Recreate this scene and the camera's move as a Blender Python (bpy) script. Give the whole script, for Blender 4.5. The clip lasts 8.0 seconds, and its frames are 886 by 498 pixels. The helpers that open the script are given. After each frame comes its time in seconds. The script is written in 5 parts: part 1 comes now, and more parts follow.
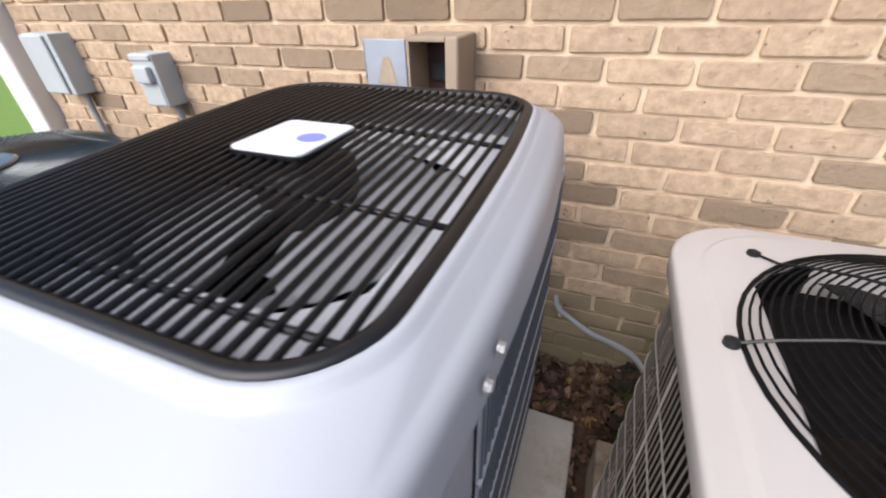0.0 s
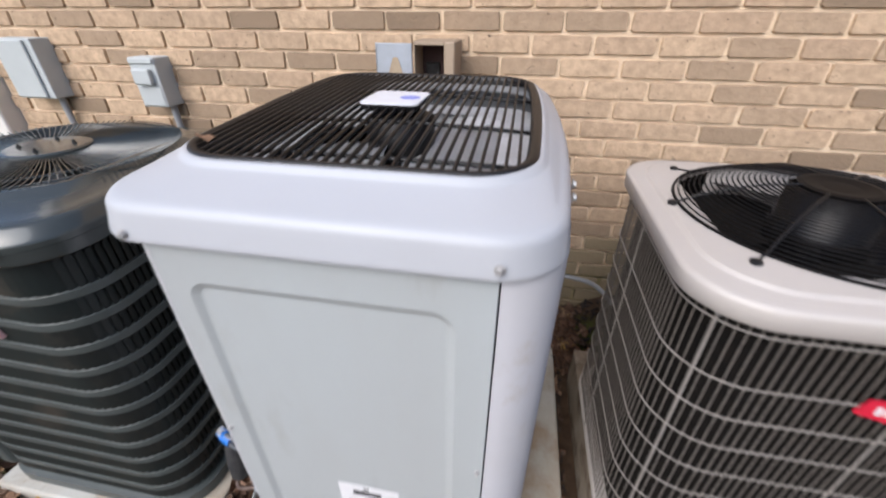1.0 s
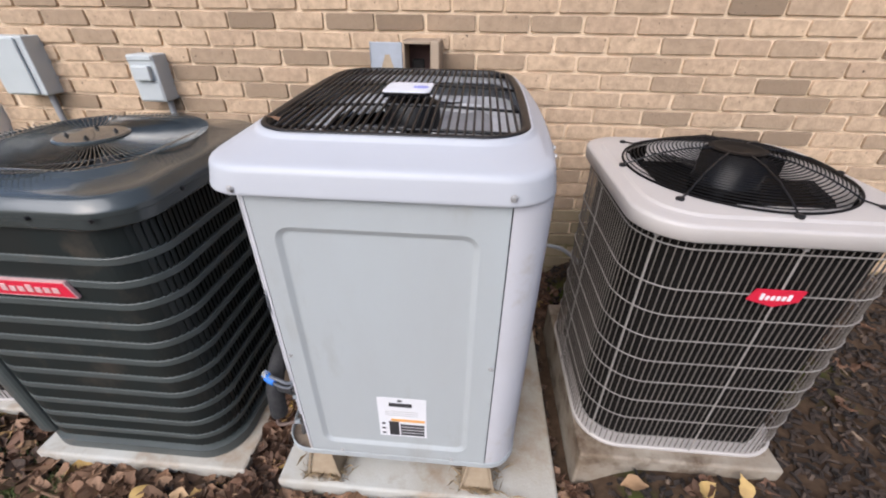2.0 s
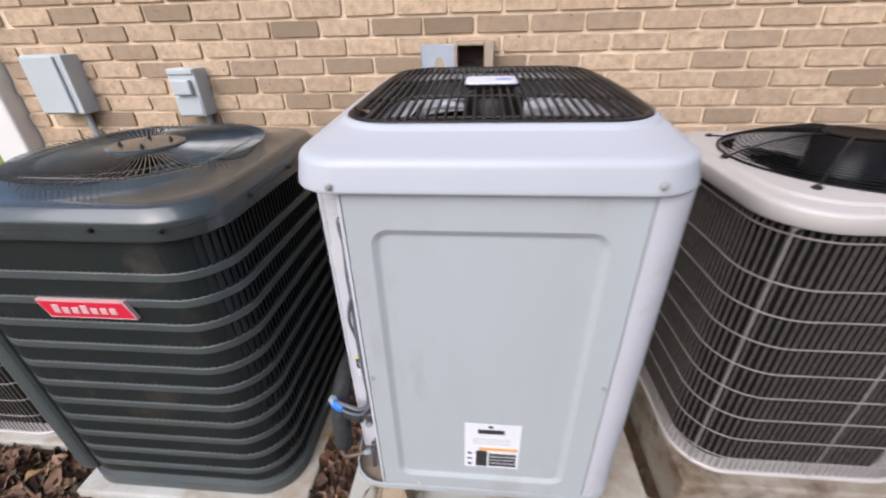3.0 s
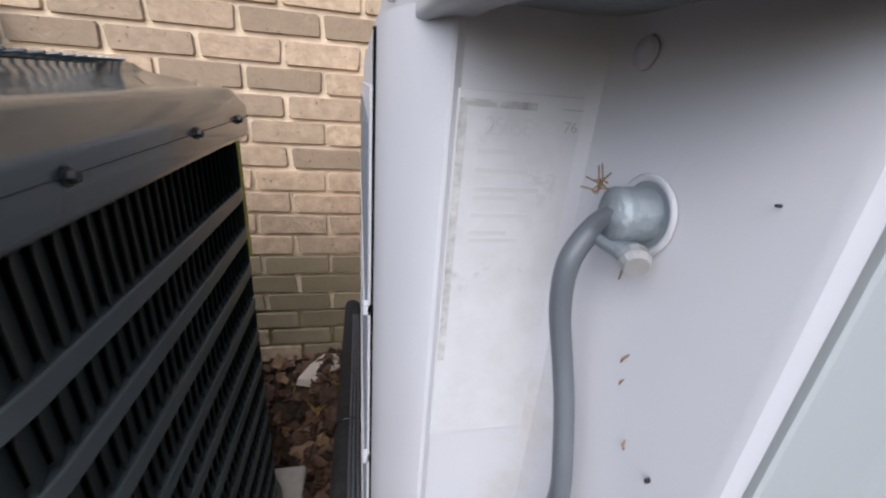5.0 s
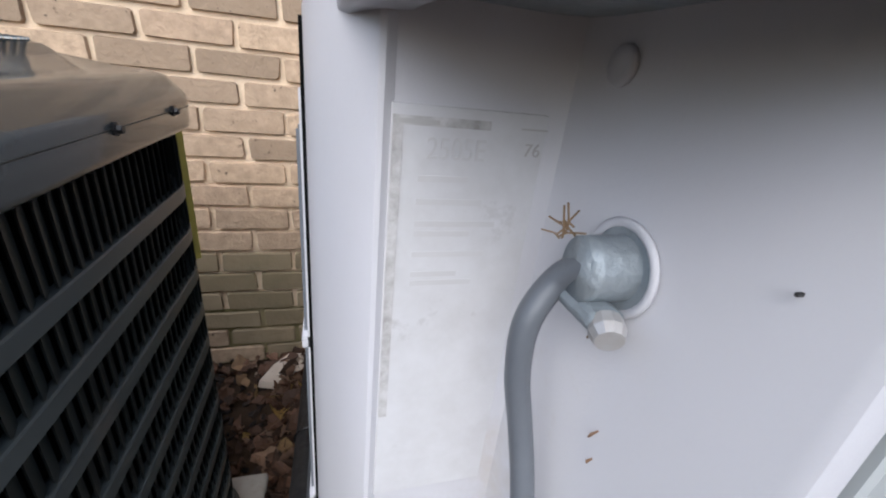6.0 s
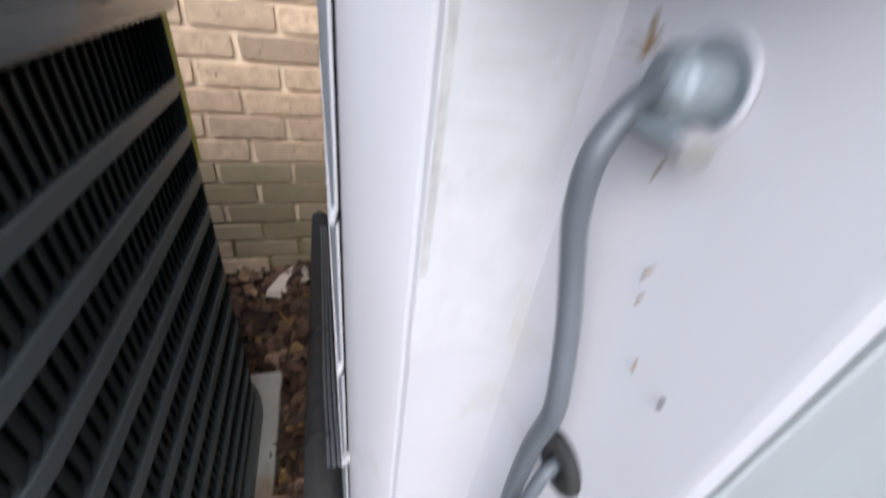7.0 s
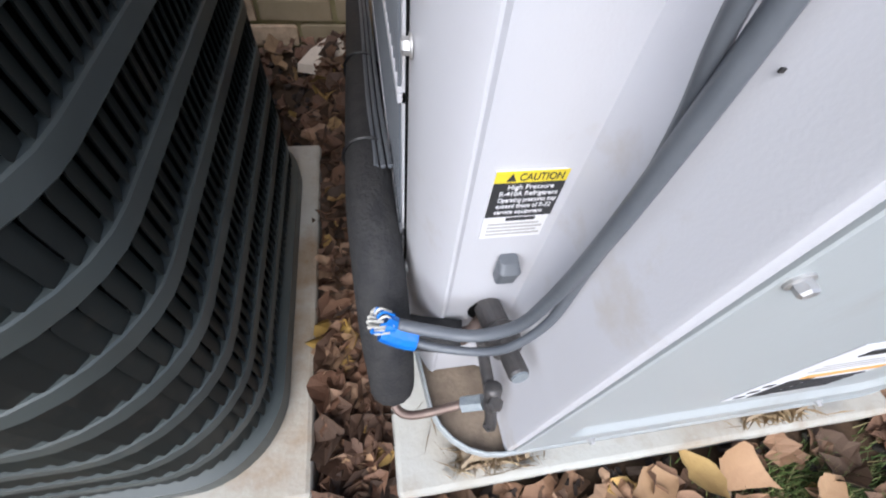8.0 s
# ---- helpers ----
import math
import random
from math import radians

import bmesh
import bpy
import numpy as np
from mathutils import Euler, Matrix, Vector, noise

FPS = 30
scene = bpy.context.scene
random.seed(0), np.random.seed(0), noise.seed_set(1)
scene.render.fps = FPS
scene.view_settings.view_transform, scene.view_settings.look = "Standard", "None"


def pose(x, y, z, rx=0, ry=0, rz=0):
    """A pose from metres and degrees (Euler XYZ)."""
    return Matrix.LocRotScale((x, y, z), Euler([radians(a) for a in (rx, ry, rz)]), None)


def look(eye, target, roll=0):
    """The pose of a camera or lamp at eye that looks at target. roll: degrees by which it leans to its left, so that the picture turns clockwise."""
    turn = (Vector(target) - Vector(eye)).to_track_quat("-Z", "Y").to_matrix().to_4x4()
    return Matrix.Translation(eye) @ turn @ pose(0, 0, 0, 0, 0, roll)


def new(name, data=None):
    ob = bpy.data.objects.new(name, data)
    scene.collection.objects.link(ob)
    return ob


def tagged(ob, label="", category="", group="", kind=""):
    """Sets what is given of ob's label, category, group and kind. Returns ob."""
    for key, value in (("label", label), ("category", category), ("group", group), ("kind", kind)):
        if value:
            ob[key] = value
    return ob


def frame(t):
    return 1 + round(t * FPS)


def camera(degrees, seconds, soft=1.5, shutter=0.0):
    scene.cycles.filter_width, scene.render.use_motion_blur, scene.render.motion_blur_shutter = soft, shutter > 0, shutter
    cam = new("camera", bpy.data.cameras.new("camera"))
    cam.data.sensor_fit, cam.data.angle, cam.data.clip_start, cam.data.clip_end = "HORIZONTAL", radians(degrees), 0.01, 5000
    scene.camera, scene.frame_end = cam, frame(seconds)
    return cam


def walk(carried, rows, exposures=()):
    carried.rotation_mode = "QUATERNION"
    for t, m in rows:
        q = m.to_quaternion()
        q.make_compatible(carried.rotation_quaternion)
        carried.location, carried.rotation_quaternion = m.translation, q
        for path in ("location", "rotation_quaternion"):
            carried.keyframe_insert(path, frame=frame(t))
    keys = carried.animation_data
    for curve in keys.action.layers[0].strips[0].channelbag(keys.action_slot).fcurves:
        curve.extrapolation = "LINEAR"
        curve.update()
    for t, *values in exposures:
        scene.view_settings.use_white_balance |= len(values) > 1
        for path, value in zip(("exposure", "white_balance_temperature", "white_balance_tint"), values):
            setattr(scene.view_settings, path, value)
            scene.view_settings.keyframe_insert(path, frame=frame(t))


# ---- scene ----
cam = camera(96.4, 8.0, soft=2.0, shutter=0.4)
PATH = [
    (0, (-0.177, -1.147, 1.235), (-0.82, 0.389, 0.128), -1.8),
    (0.5, (-0.267, -1.313, 1.257), (-0.748, 0.343, 0.244), 0.7),
    (0.6, (-0.282, -1.357, 1.253), (-0.725, 0.31, 0.241), 0.5),
    (1, (-0.313, -1.535, 1.228), (-0.633, 0.14, 0.182), 0.0),
    (1.2, (-0.318, -1.621, 1.216), (-0.588, 0.050, 0.152), 0.2),
    (2.3, (-0.427, -1.788, 1.262), (-0.539, -0.087, 0.216), 0.4),
    (2.5, (-0.454, -1.788, 1.261), (-0.563, -0.079, 0.229), 0.2),
    (3, (-0.587, -1.728, 1.182), (-0.756, 0.007, 0.202), -1.5),
    (3.5, (-0.758, -1.537, 1.045), (-0.923, 0.26, 0.182), -2.0),
    (4, (-0.878, -1.37, 0.958), (-0.848, 0.45, 0.131), -0.6),
    (4.5, (-0.939, -1.257, 0.939), (-0.689, 0.564, 0.15), 1.1),
    (5, (-0.923, -1.21, 0.932), (-0.509, 0.594, 0.174), 4.8),
    (6.5, (-0.902, -1.168, 0.944), (-0.337, 0.536, 0.063), 6.5),
    (6.8, (-0.906, -1.165, 0.941), (-0.346, 0.482, -0.045), 7.0),
    (7, (-0.922, -1.180, 0.911), (-0.369, 0.377, -0.215), 8.2),
    (7.2, (-0.938, -1.185, 0.819), (-0.393, 0.260, -0.451), 11.3),
    (7.5, (-0.942, -1.201, 0.689), (-0.499, 0.072, -0.788), 10.3),
    (8, (-0.94, -1.198, 0.648), (-0.625, -0.088, -0.986), 8.5),
]
walk(cam, [(t, look(eye, target, roll)) for t, eye, target, roll in PATH],
     [(0.0, 0.62, 5850, 12), (0.6, 0.34, 5850, 12), (2.5, 0.34, 5850, 14), (3.5, 0.37, 5700, 14), (5.0, 0.42, 5600, 11), (6.5, 0.52, 5600, 10), (7.0, 0.70, 5600, 10), (8.0, 0.66, 5600, 10)])

# ---------------------------------------------------------------- world and light
world = bpy.data.worlds.new("world")
scene.world = world
world.use_nodes = True
wn = world.node_tree
sky = wn.nodes.new("ShaderNodeTexSky")
sky.sky_type = "NISHITA"
sky.sun_disc = False
sky.sun_elevation = radians(43)
sky.sun_rotation = radians(205)
sky.air_density, sky.dust_density, sky.ozone_density = 1.0, 4.0, 1.0
wn.nodes["Background"].inputs["Strength"].default_value = 0.12
wn.links.new(sky.outputs["Color"], wn.nodes["Background"].inputs["Color"])
sun_data = bpy.data.lights.new("sun", "SUN")
sun_data.energy, sun_data.angle, sun_data.color = 2.3, radians(65), (1.0, 0.95, 0.875)
sun = new("sun", sun_data)
sun.matrix_world = look((-3.6, -7, 7.2), (-0.3, 0, 0))


# ---------------------------------------------------------------- helpers
def part(name, bm, material, parent=None, label="", smooth=False):
    me = bpy.data.meshes.new(name)
    bm.normal_update()
    bm.to_mesh(me)
    bm.free()
    if smooth:
        for p in me.polygons:
            p.use_smooth = True
        if smooth == "auto":
            me.set_sharp_from_angle(angle=radians(28))
    me.materials.append(material)
    ob = new(name, me)
    if parent is not None:
        ob.parent = parent
    if label:
        ob["label"] = label
    return ob


def thing(name, label, category, at=(0, 0, 0), group="", kind="", turn=0.0):
    ob = new(name)
    ob.empty_display_size = 0.05
    ob.matrix_basis = pose(*at, 0, 0, turn)
    return tagged(ob, label, category, group, kind)


def box(bm, x0, x1, y0, y1, z0, z1, bevel=0.0, seg=1):
    r = bmesh.ops.create_cube(bm, size=1.0)
    vs = r["verts"]
    for v in vs:
        v.co = Vector((x0 + (v.co.x + .5) * (x1 - x0), y0 + (v.co.y + .5) * (y1 - y0), z0 + (v.co.z + .5) * (z1 - z0)))
    if bevel:
        es = list({e for v in vs for e in v.link_edges})
        bmesh.ops.bevel(bm, geom=es, offset=bevel, segments=seg, affect="EDGES", profile=0.5)
    return bm


def boxed(*a, **k):
    return box(bmesh.new(), *a, **k)


def rr(cx, cy, hx, hy, r, n=6):
    """A rounded rectangle, anticlockwise."""
    pts = []
    for sx, sy, a0 in ((1, 1, 0), (-1, 1, 90), (-1, -1, 180), (1, -1, 270)):
        for i in range(n + 1):
            a = radians(a0 + 90 * i / n)
            pts.append((cx + sx * (hx - r) + r * math.cos(a), cy + sy * (hy - r) + r * math.sin(a)))
    return pts


def loft(bm, rings, cap_first=True, cap_last=True):
    """Joins rings of equal length, each a list of points."""
    loops = [[bm.verts.new(p) for p in ring] for ring in rings]
    n = len(loops[0])
    for a, b in zip(loops, loops[1:]):
        for i in range(n):
            j = (i + 1) % n
            bm.faces.new((a[i], a[j], b[j], b[i]))
    if cap_first:
        bm.faces.new(list(reversed(loops[0])))
    if cap_last:
        bm.faces.new(loops[-1])
    return bm


def at_z(pts, z):
    return [(x, y, z) for x, y in pts]


def smooth_line(pts, steps=8):
    """A Catmull-Rom line through the points."""
    P = [Vector(p) for p in pts]
    P = [2 * P[0] - P[1]] + P + [2 * P[-1] - P[-2]]
    out = []
    for i in range(1, len(P) - 2):
        a, b, c, d = P[i - 1:i + 3]
        for k in range(steps):
            t = k / steps
            out.append(0.5 * ((2 * b) + (c - a) * t + (2 * a - 5 * b + 4 * c - d) * t * t + (3 * b - a - 3 * c + d) * t ** 3))
    out.append(P[-2])
    return out


def tube(bm, pts, r, seg=8, ends=True, closed=False, flat=1.0):
    pts = [Vector(p) for p in pts]
    radii = r if isinstance(r, (list, tuple)) else [r] * len(pts)
    loops, side = [], None
    n = len(pts)
    for i, p in enumerate(pts):
        if closed:
            d = (pts[(i + 1) % n] - pts[i - 1]).normalized()
        else:
            d = (pts[min(i + 1, n - 1)] - pts[max(i - 1, 0)]).normalized()
        if side is None:
            side = d.orthogonal().normalized()
        side = (side - d * side.dot(d)).normalized()
        up = d.cross(side)
        loops.append([bm.verts.new(p + radii[i] * (math.cos(2 * math.pi * k / seg) * side + flat * math.sin(2 * math.pi * k / seg) * up)) for k in range(seg)])
    rng = range(n) if closed else range(n - 1)
    for i in rng:
        a, b = loops[i], loops[(i + 1) % n]
        for k in range(seg):
            j = (k + 1) % seg
            bm.faces.new((a[k], a[j], b[j], b[k]))
    if ends and not closed:
        bm.faces.new(list(reversed(loops[0])))
        bm.faces.new(loops[-1])
    return bm


def tubed(*a, **k):
    return tube(bmesh.new(), *a, **k)


def disc_loft(bm, c, rings, seg=32, cap_first=True, cap_last=True):
    """Turned shape round the z axis: rings of (radius, z)."""
    return loft(bm, [[(c[0] + r * math.cos(2 * math.pi * i / seg), c[1] + r * math.sin(2 * math.pi * i / seg), z) for i in range(seg)] for r, z in rings], cap_first, cap_last)


def screw(parent, at, towards=(0, -1, 0), r=0.0065, name="screw"):
    """A hex-head screw with its washer."""
    bm = bmesh.new()
    disc_loft(bm, (0, 0), [(r * 1.45, 0), (r * 1.45, 0.0012), (r * 1.05, 0.0016)], 16)
    disc_loft(bm, (0, 0), [(r, 0.0014), (r, 0.005), (r * .8, 0.0062)], 6)
    ob = part(name, bm, M_SCREW, parent)
    q = Vector(towards).to_track_quat("Z", "Y").to_matrix().to_4x4()
    ob.matrix_basis = Matrix.Translation(at) @ q
    return ob


def letters(name, body, size, m, material, parent, label="", width=None):
    """Writing as a mesh, its left lower corner at the pose m."""
    cu = bpy.data.curves.new(name, "FONT")
    cu.body, cu.size, cu.extrude = body, size, 0.0002
    tmp = bpy.data.objects.new(name, cu)
    scene.collection.objects.link(tmp)
    bpy.context.view_layer.update()
    me = bpy.data.meshes.new_from_object(tmp.evaluated_get(bpy.context.evaluated_depsgraph_get()))
    bpy.data.objects.remove(tmp)
    if width and len(me.vertices):
        w = max(v.co.x for v in me.vertices)
        for v in me.vertices:
            v.co.x *= width / w
    me.materials.clear()
    me.materials.append(material)
    ob = new(name, me)
    ob.parent = parent
    ob.matrix_basis = m
    if label:
        ob["label"] = label
    return ob


# ---------------------------------------------------------------- materials
def mat(name, colour, rough=0.5, metal=0.0, second=None, scale=8.0, amount=0.5, bump=0.0, bump_scale=200.0, per_object=None,
        third=None, third_scale=1.5, third_from=0.55, third_to=0.75, per_island=None, coords="Object", spec=0.5, stretch=(1, 1, 1), coat=0.0):
    m = bpy.data.materials.new(name)
    m.use_nodes = True
    nt = m.node_tree
    bs = nt.nodes["Principled BSDF"]
    bs.inputs["Roughness"].default_value = rough
    bs.inputs["Metallic"].default_value = metal
    bs.inputs["Specular IOR Level"].default_value = spec
    bs.inputs["Coat Weight"].default_value = coat
    bs.inputs["Coat Roughness"].default_value = 0.1
    tc = nt.nodes.new("ShaderNodeNewGeometry" if coords == "Position" else "ShaderNodeTexCoord")
    mp = nt.nodes.new("ShaderNodeMapping")
    mp.inputs["Scale"].default_value = stretch
    nt.links.new(tc.outputs[coords], mp.inputs["Vector"])
    vec = mp.outputs["Vector"]
    rgb = nt.nodes.new("ShaderNodeRGB")
    rgb.outputs[0].default_value = (*colour, 1)
    out = rgb.outputs[0]

    def mix(fac, a, b, blend="MIX"):
        n = nt.nodes.new("ShaderNodeMix")
        n.data_type, n.blend_type = "RGBA", blend
        if isinstance(fac, float):
            n.inputs[0].default_value = fac
        else:
            nt.links.new(fac, n.inputs[0])
        nt.links.new(a, n.inputs[6])
        if isinstance(b, tuple):
            n.inputs[7].default_value = (*b, 1)
        else:
            nt.links.new(b, n.inputs[7])
        return n.outputs[2]

    def noisy(sc, lo, hi, detail=6.0):
        n = nt.nodes.new("ShaderNodeTexNoise")
        n.inputs["Scale"].default_value = sc
        n.inputs["Detail"].default_value = detail
        n.inputs["Roughness"].default_value = 0.65
        nt.links.new(vec, n.inputs["Vector"])
        r = nt.nodes.new("ShaderNodeMapRange")
        r.inputs[1].default_value, r.inputs[2].default_value = lo, hi
        nt.links.new(n.outputs["Fac"], r.inputs[0])
        return r.outputs[0]

    if per_object or per_island:
        if per_object:
            src = nt.nodes.new("ShaderNodeObjectInfo").outputs["Random"]
        else:
            src = nt.nodes.new("ShaderNodeNewGeometry").outputs["Random Per Island"]
        ramp = nt.nodes.new("ShaderNodeValToRGB")
        stops = per_object or per_island
        ramp.color_ramp.interpolation = "LINEAR"
        while len(ramp.color_ramp.elements) < len(stops):
            ramp.color_ramp.elements.new(0.5)
        for e, (p, c) in zip(ramp.color_ramp.elements, stops):
            e.position, e.color = p, (*c, 1)
        nt.links.new(src, ramp.inputs[0])
        out = ramp.outputs[0]
    if second:
        f = noisy(scale, 0.35, 0.7)
        g = nt.nodes.new("ShaderNodeMath")
        g.operation = "MULTIPLY"
        g.inputs[1].default_value = amount
        nt.links.new(f, g.inputs[0])
        out = mix(g.outputs[0], out, second)
    if third:
        out = mix(noisy(third_scale, third_from, third_to), out, third)
    nt.links.new(out, bs.inputs["Base Color"])
    if bump:
        n = nt.nodes.new("ShaderNodeTexNoise")
        n.inputs["Scale"].default_value = bump_scale
        n.inputs["Detail"].default_value = 8.0
        nt.links.new(vec, n.inputs["Vector"])
        b = nt.nodes.new("ShaderNodeBump")
        b.inputs["Strength"].default_value = bump
        b.inputs["Distance"].default_value = 0.004
        nt.links.new(n.outputs["Fac"], b.inputs["Height"])
        nt.links.new(b.outputs["Normal"], bs.inputs["Normal"])
    return m


BRICKS = [(0.0, (0.22, 0.162, 0.11)), (0.14, (0.32, 0.237, 0.16)), (0.3, (0.44, 0.325, 0.22)), (0.5, (0.55, 0.405, 0.272)), (0.8, (0.63, 0.465, 0.31)), (1.0, (0.49, 0.355, 0.24))]
M_BRICK = mat("brick", (0.5, 0.37, 0.24), 0.9, second=(0.27, 0.195, 0.13), scale=32, amount=0.62, bump=1.0, bump_scale=110, per_object=BRICKS, third=(0.1, 0.075, 0.055), third_scale=55, third_from=0.64, third_to=0.70, coords="Position", spec=0.2)
M_BRICK_FAR = mat("brick_far", (0.5, 0.37, 0.24), 0.9, second=(0.27, 0.195, 0.13), scale=32, amount=0.62, bump=1.0, bump_scale=110, per_island=BRICKS, third=(0.1, 0.075, 0.055), third_scale=55, third_from=0.64, third_to=0.70, spec=0.2)
M_MORTAR = mat("mortar", (0.78, 0.63, 0.455), 0.95, second=(0.5, 0.37, 0.23), scale=14, amount=0.6, bump=0.5, bump_scale=160, spec=0.2)
# algae-toned bricks, darkened further to carry the shade low in the gap
M_ALGAE_SHADE = mat("algae_shade_brick", (0.2, 0.17, 0.09), 0.9, second=(0.17, 0.145, 0.08), scale=5, amount=0.5, bump=0.6, bump_scale=70, per_object=[(0.0, (0.27, 0.21, 0.13)), (1.0, (0.36, 0.28, 0.18))], coords="Position", spec=0.2)
M_WHITE = mat("grey_white_paint", (0.45, 0.465, 0.495), 0.4, second=(0.42, 0.42, 0.43), scale=3.5, amount=0.3, bump=0.05, bump_scale=500, third=(0.33, 0.30, 0.27), third_scale=9, third_from=0.71, third_to=0.95)
M_PANEL = mat("panel_paint", (0.41, 0.44, 0.445), 0.42, second=(0.36, 0.36, 0.35), scale=5, amount=0.35, bump=0.05, bump_scale=500, third=(0.29, 0.27, 0.24), third_scale=7, third_from=0.58, third_to=0.95, stretch=(1, 1, .35))
M_POST = mat("post_paint", (0.53, 0.53, 0.56), 0.42, second=(0.46, 0.45, 0.44), scale=6, amount=0.3, bump=0.05, bump_scale=500, third=(0.4, 0.35, 0.28), third_scale=9, third_from=0.58, third_to=0.85)
M_BLACK = mat("black_paint", (0.007, 0.007, 0.008), 0.4, second=(0.016, 0.015, 0.014), scale=40, amount=0.5, bump=0.05, spec=0.4)
M_DOME = mat("dome_black", (0.006, 0.006, 0.007), 0.45, second=(0.012, 0.011, 0.01), scale=40, amount=0.5, spec=0.06)
M_VALVE = mat("dark_valve_metal", (0.075, 0.072, 0.072), 0.4, 0.4, second=(0.13, 0.115, 0.105), scale=70, amount=0.5, bump=0.2)
M_TRAY_DIRT = mat("tray_dirt", (0.23, 0.18, 0.13), 0.9, second=(0.1, 0.075, 0.055), scale=30, amount=0.9, bump=0.4)
M_MOTOR = mat("motor_black", (0.006, 0.006, 0.007), 0.22, second=(0.012, 0.011, 0.01), scale=30, amount=0.5)
M_BLACK_DULL = mat("black_rubber", (0.016, 0.016, 0.018), 0.8, second=(0.05, 0.048, 0.045), scale=60, amount=0.6, bump=0.5, bump_scale=240)
# near black, so the colour itself holds the shade of gaps and interiors
M_DARK = mat("unlit_inside", (0.003, 0.003, 0.003), 0.9, spec=0.1)
M_SHROUD = mat("grey_shroud", (0.72, 0.73, 0.76), 0.45, second=(0.35, 0.34, 0.33), scale=9, amount=0.5)
M_BLADE = mat("fan_blade", (0.3, 0.31, 0.33), 0.35, 0.6, second=(0.2, 0.19, 0.18), scale=10, amount=0.5)
M_SCREW = mat("zinc_screw", (0.5, 0.5, 0.5), 0.4, 0.5, second=(0.35, 0.3, 0.25), scale=90, amount=0.5)
M_CAP = mat("charcoal_paint", (0.052, 0.062, 0.061), 0.27, 0.1, second=(0.034, 0.041, 0.04), scale=6, amount=0.5, bump=0.03, bump_scale=400, third=(0.08, 0.077, 0.066), third_scale=13, third_from=0.66, third_to=0.9, coat=0.7)
# louvres and ribs are one sheet; recess shade is put into the louvre colour
M_LOUVRE = mat("shaded_louvre", (0.02, 0.026, 0.025), 0.42, 0.0, second=(0.028, 0.025, 0.021), scale=7, amount=0.5, third=(0.085, 0.07, 0.054), third_scale=5, third_from=0.55, third_to=0.8, spec=0.3, coords="Position")
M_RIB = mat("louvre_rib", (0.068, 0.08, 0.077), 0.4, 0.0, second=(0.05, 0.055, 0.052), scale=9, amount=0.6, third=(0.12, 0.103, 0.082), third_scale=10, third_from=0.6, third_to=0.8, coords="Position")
M_BEIGE = mat("beige_paint", (0.49, 0.455, 0.425), 0.38, second=(0.42, 0.38, 0.34), scale=5, amount=0.3, bump=0.04, bump_scale=400, third=(0.35, 0.3, 0.24), third_scale=10, third_from=0.72, third_to=0.95)
M_SLAT = mat("taupe_slat", (0.17, 0.15, 0.13), 0.45, second=(0.09, 0.078, 0.066), scale=30, amount=0.6)
M_WIRE = mat("beige_wire", (0.33, 0.305, 0.28), 0.4, second=(0.25, 0.22, 0.19), scale=30, amount=0.5)
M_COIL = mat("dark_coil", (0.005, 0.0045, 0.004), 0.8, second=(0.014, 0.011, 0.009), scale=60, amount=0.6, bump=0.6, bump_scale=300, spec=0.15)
M_RED = mat("red_badge", (0.62, 0.02, 0.05), 0.3, second=(0.5, 0.015, 0.04), scale=10, amount=0.4)
M_BADGE_LIGHT = mat("badge_trim", (0.62, 0.38, 0.37), 0.4)
M_PAPER = mat("paper_white", (0.74, 0.74, 0.76), 0.6, second=(0.62, 0.61, 0.6), scale=12, amount=0.4)
M_PLATE = mat("plate_white", (0.74, 0.76, 0.82), 0.35, second=(0.6, 0.6, 0.62), scale=30, amount=0.4)
M_INK = mat("ink_black", (0.03, 0.03, 0.032), 0.6)
M_INK_GREY = mat("ink_faded", (0.42, 0.41, 0.40), 0.7)
M_ORANGE = mat("orange_ink", (0.75, 0.38, 0.1), 0.6)
M_YELLOW = mat("yellow_ink", (0.72, 0.58, 0.03), 0.55)
M_YELLOW_TAG = mat("yellow_plastic", (0.55, 0.46, 0.08), 0.6, second=(0.4, 0.36, 0.12), scale=12, amount=0.6)
M_BLUE_INK = mat("blue_ink", (0.22, 0.26, 0.68), 0.5)
M_LABEL = mat("faded_label", (0.56, 0.56, 0.57), 0.55, second=(0.44, 0.435, 0.43), scale=45, amount=0.55, third=(0.27, 0.255, 0.24), third_scale=28, third_from=0.62, third_to=0.8)
M_GRIME = mat("label_grime", (0.53, 0.525, 0.52), 0.7, second=(0.24, 0.225, 0.21), scale=140, amount=0.8, bump=0.2)
M_FAINT = mat("ink_faint", (0.52, 0.515, 0.515), 0.7, second=(0.45, 0.445, 0.44), scale=60, amount=0.5)
M_CONCRETE = mat("pad_grey", (0.5, 0.5, 0.46), 0.85, second=(0.34, 0.28, 0.2), scale=3.5, amount=0.7, bump=0.3, bump_scale=150, third=(0.27, 0.18, 0.1), third_scale=5, third_from=0.5, third_to=0.72)
M_PAD_DIRTY = mat("dirty_pad", (0.36, 0.32, 0.26), 0.9, second=(0.17, 0.12, 0.075), scale=5, amount=0.85, bump=0.4, bump_scale=150, third=(0.1, 0.065, 0.04), third_scale=7, third_from=0.5, third_to=0.68, spec=0.2)
M_SOIL = mat("soil", (0.045, 0.03, 0.02), 0.95, second=(0.1, 0.065, 0.04), scale=25, amount=0.8, bump=1.0, bump_scale=60, third=(0.05, 0.07, 0.015), third_scale=1.6, third_from=0.56, third_to=0.68, spec=0.1)
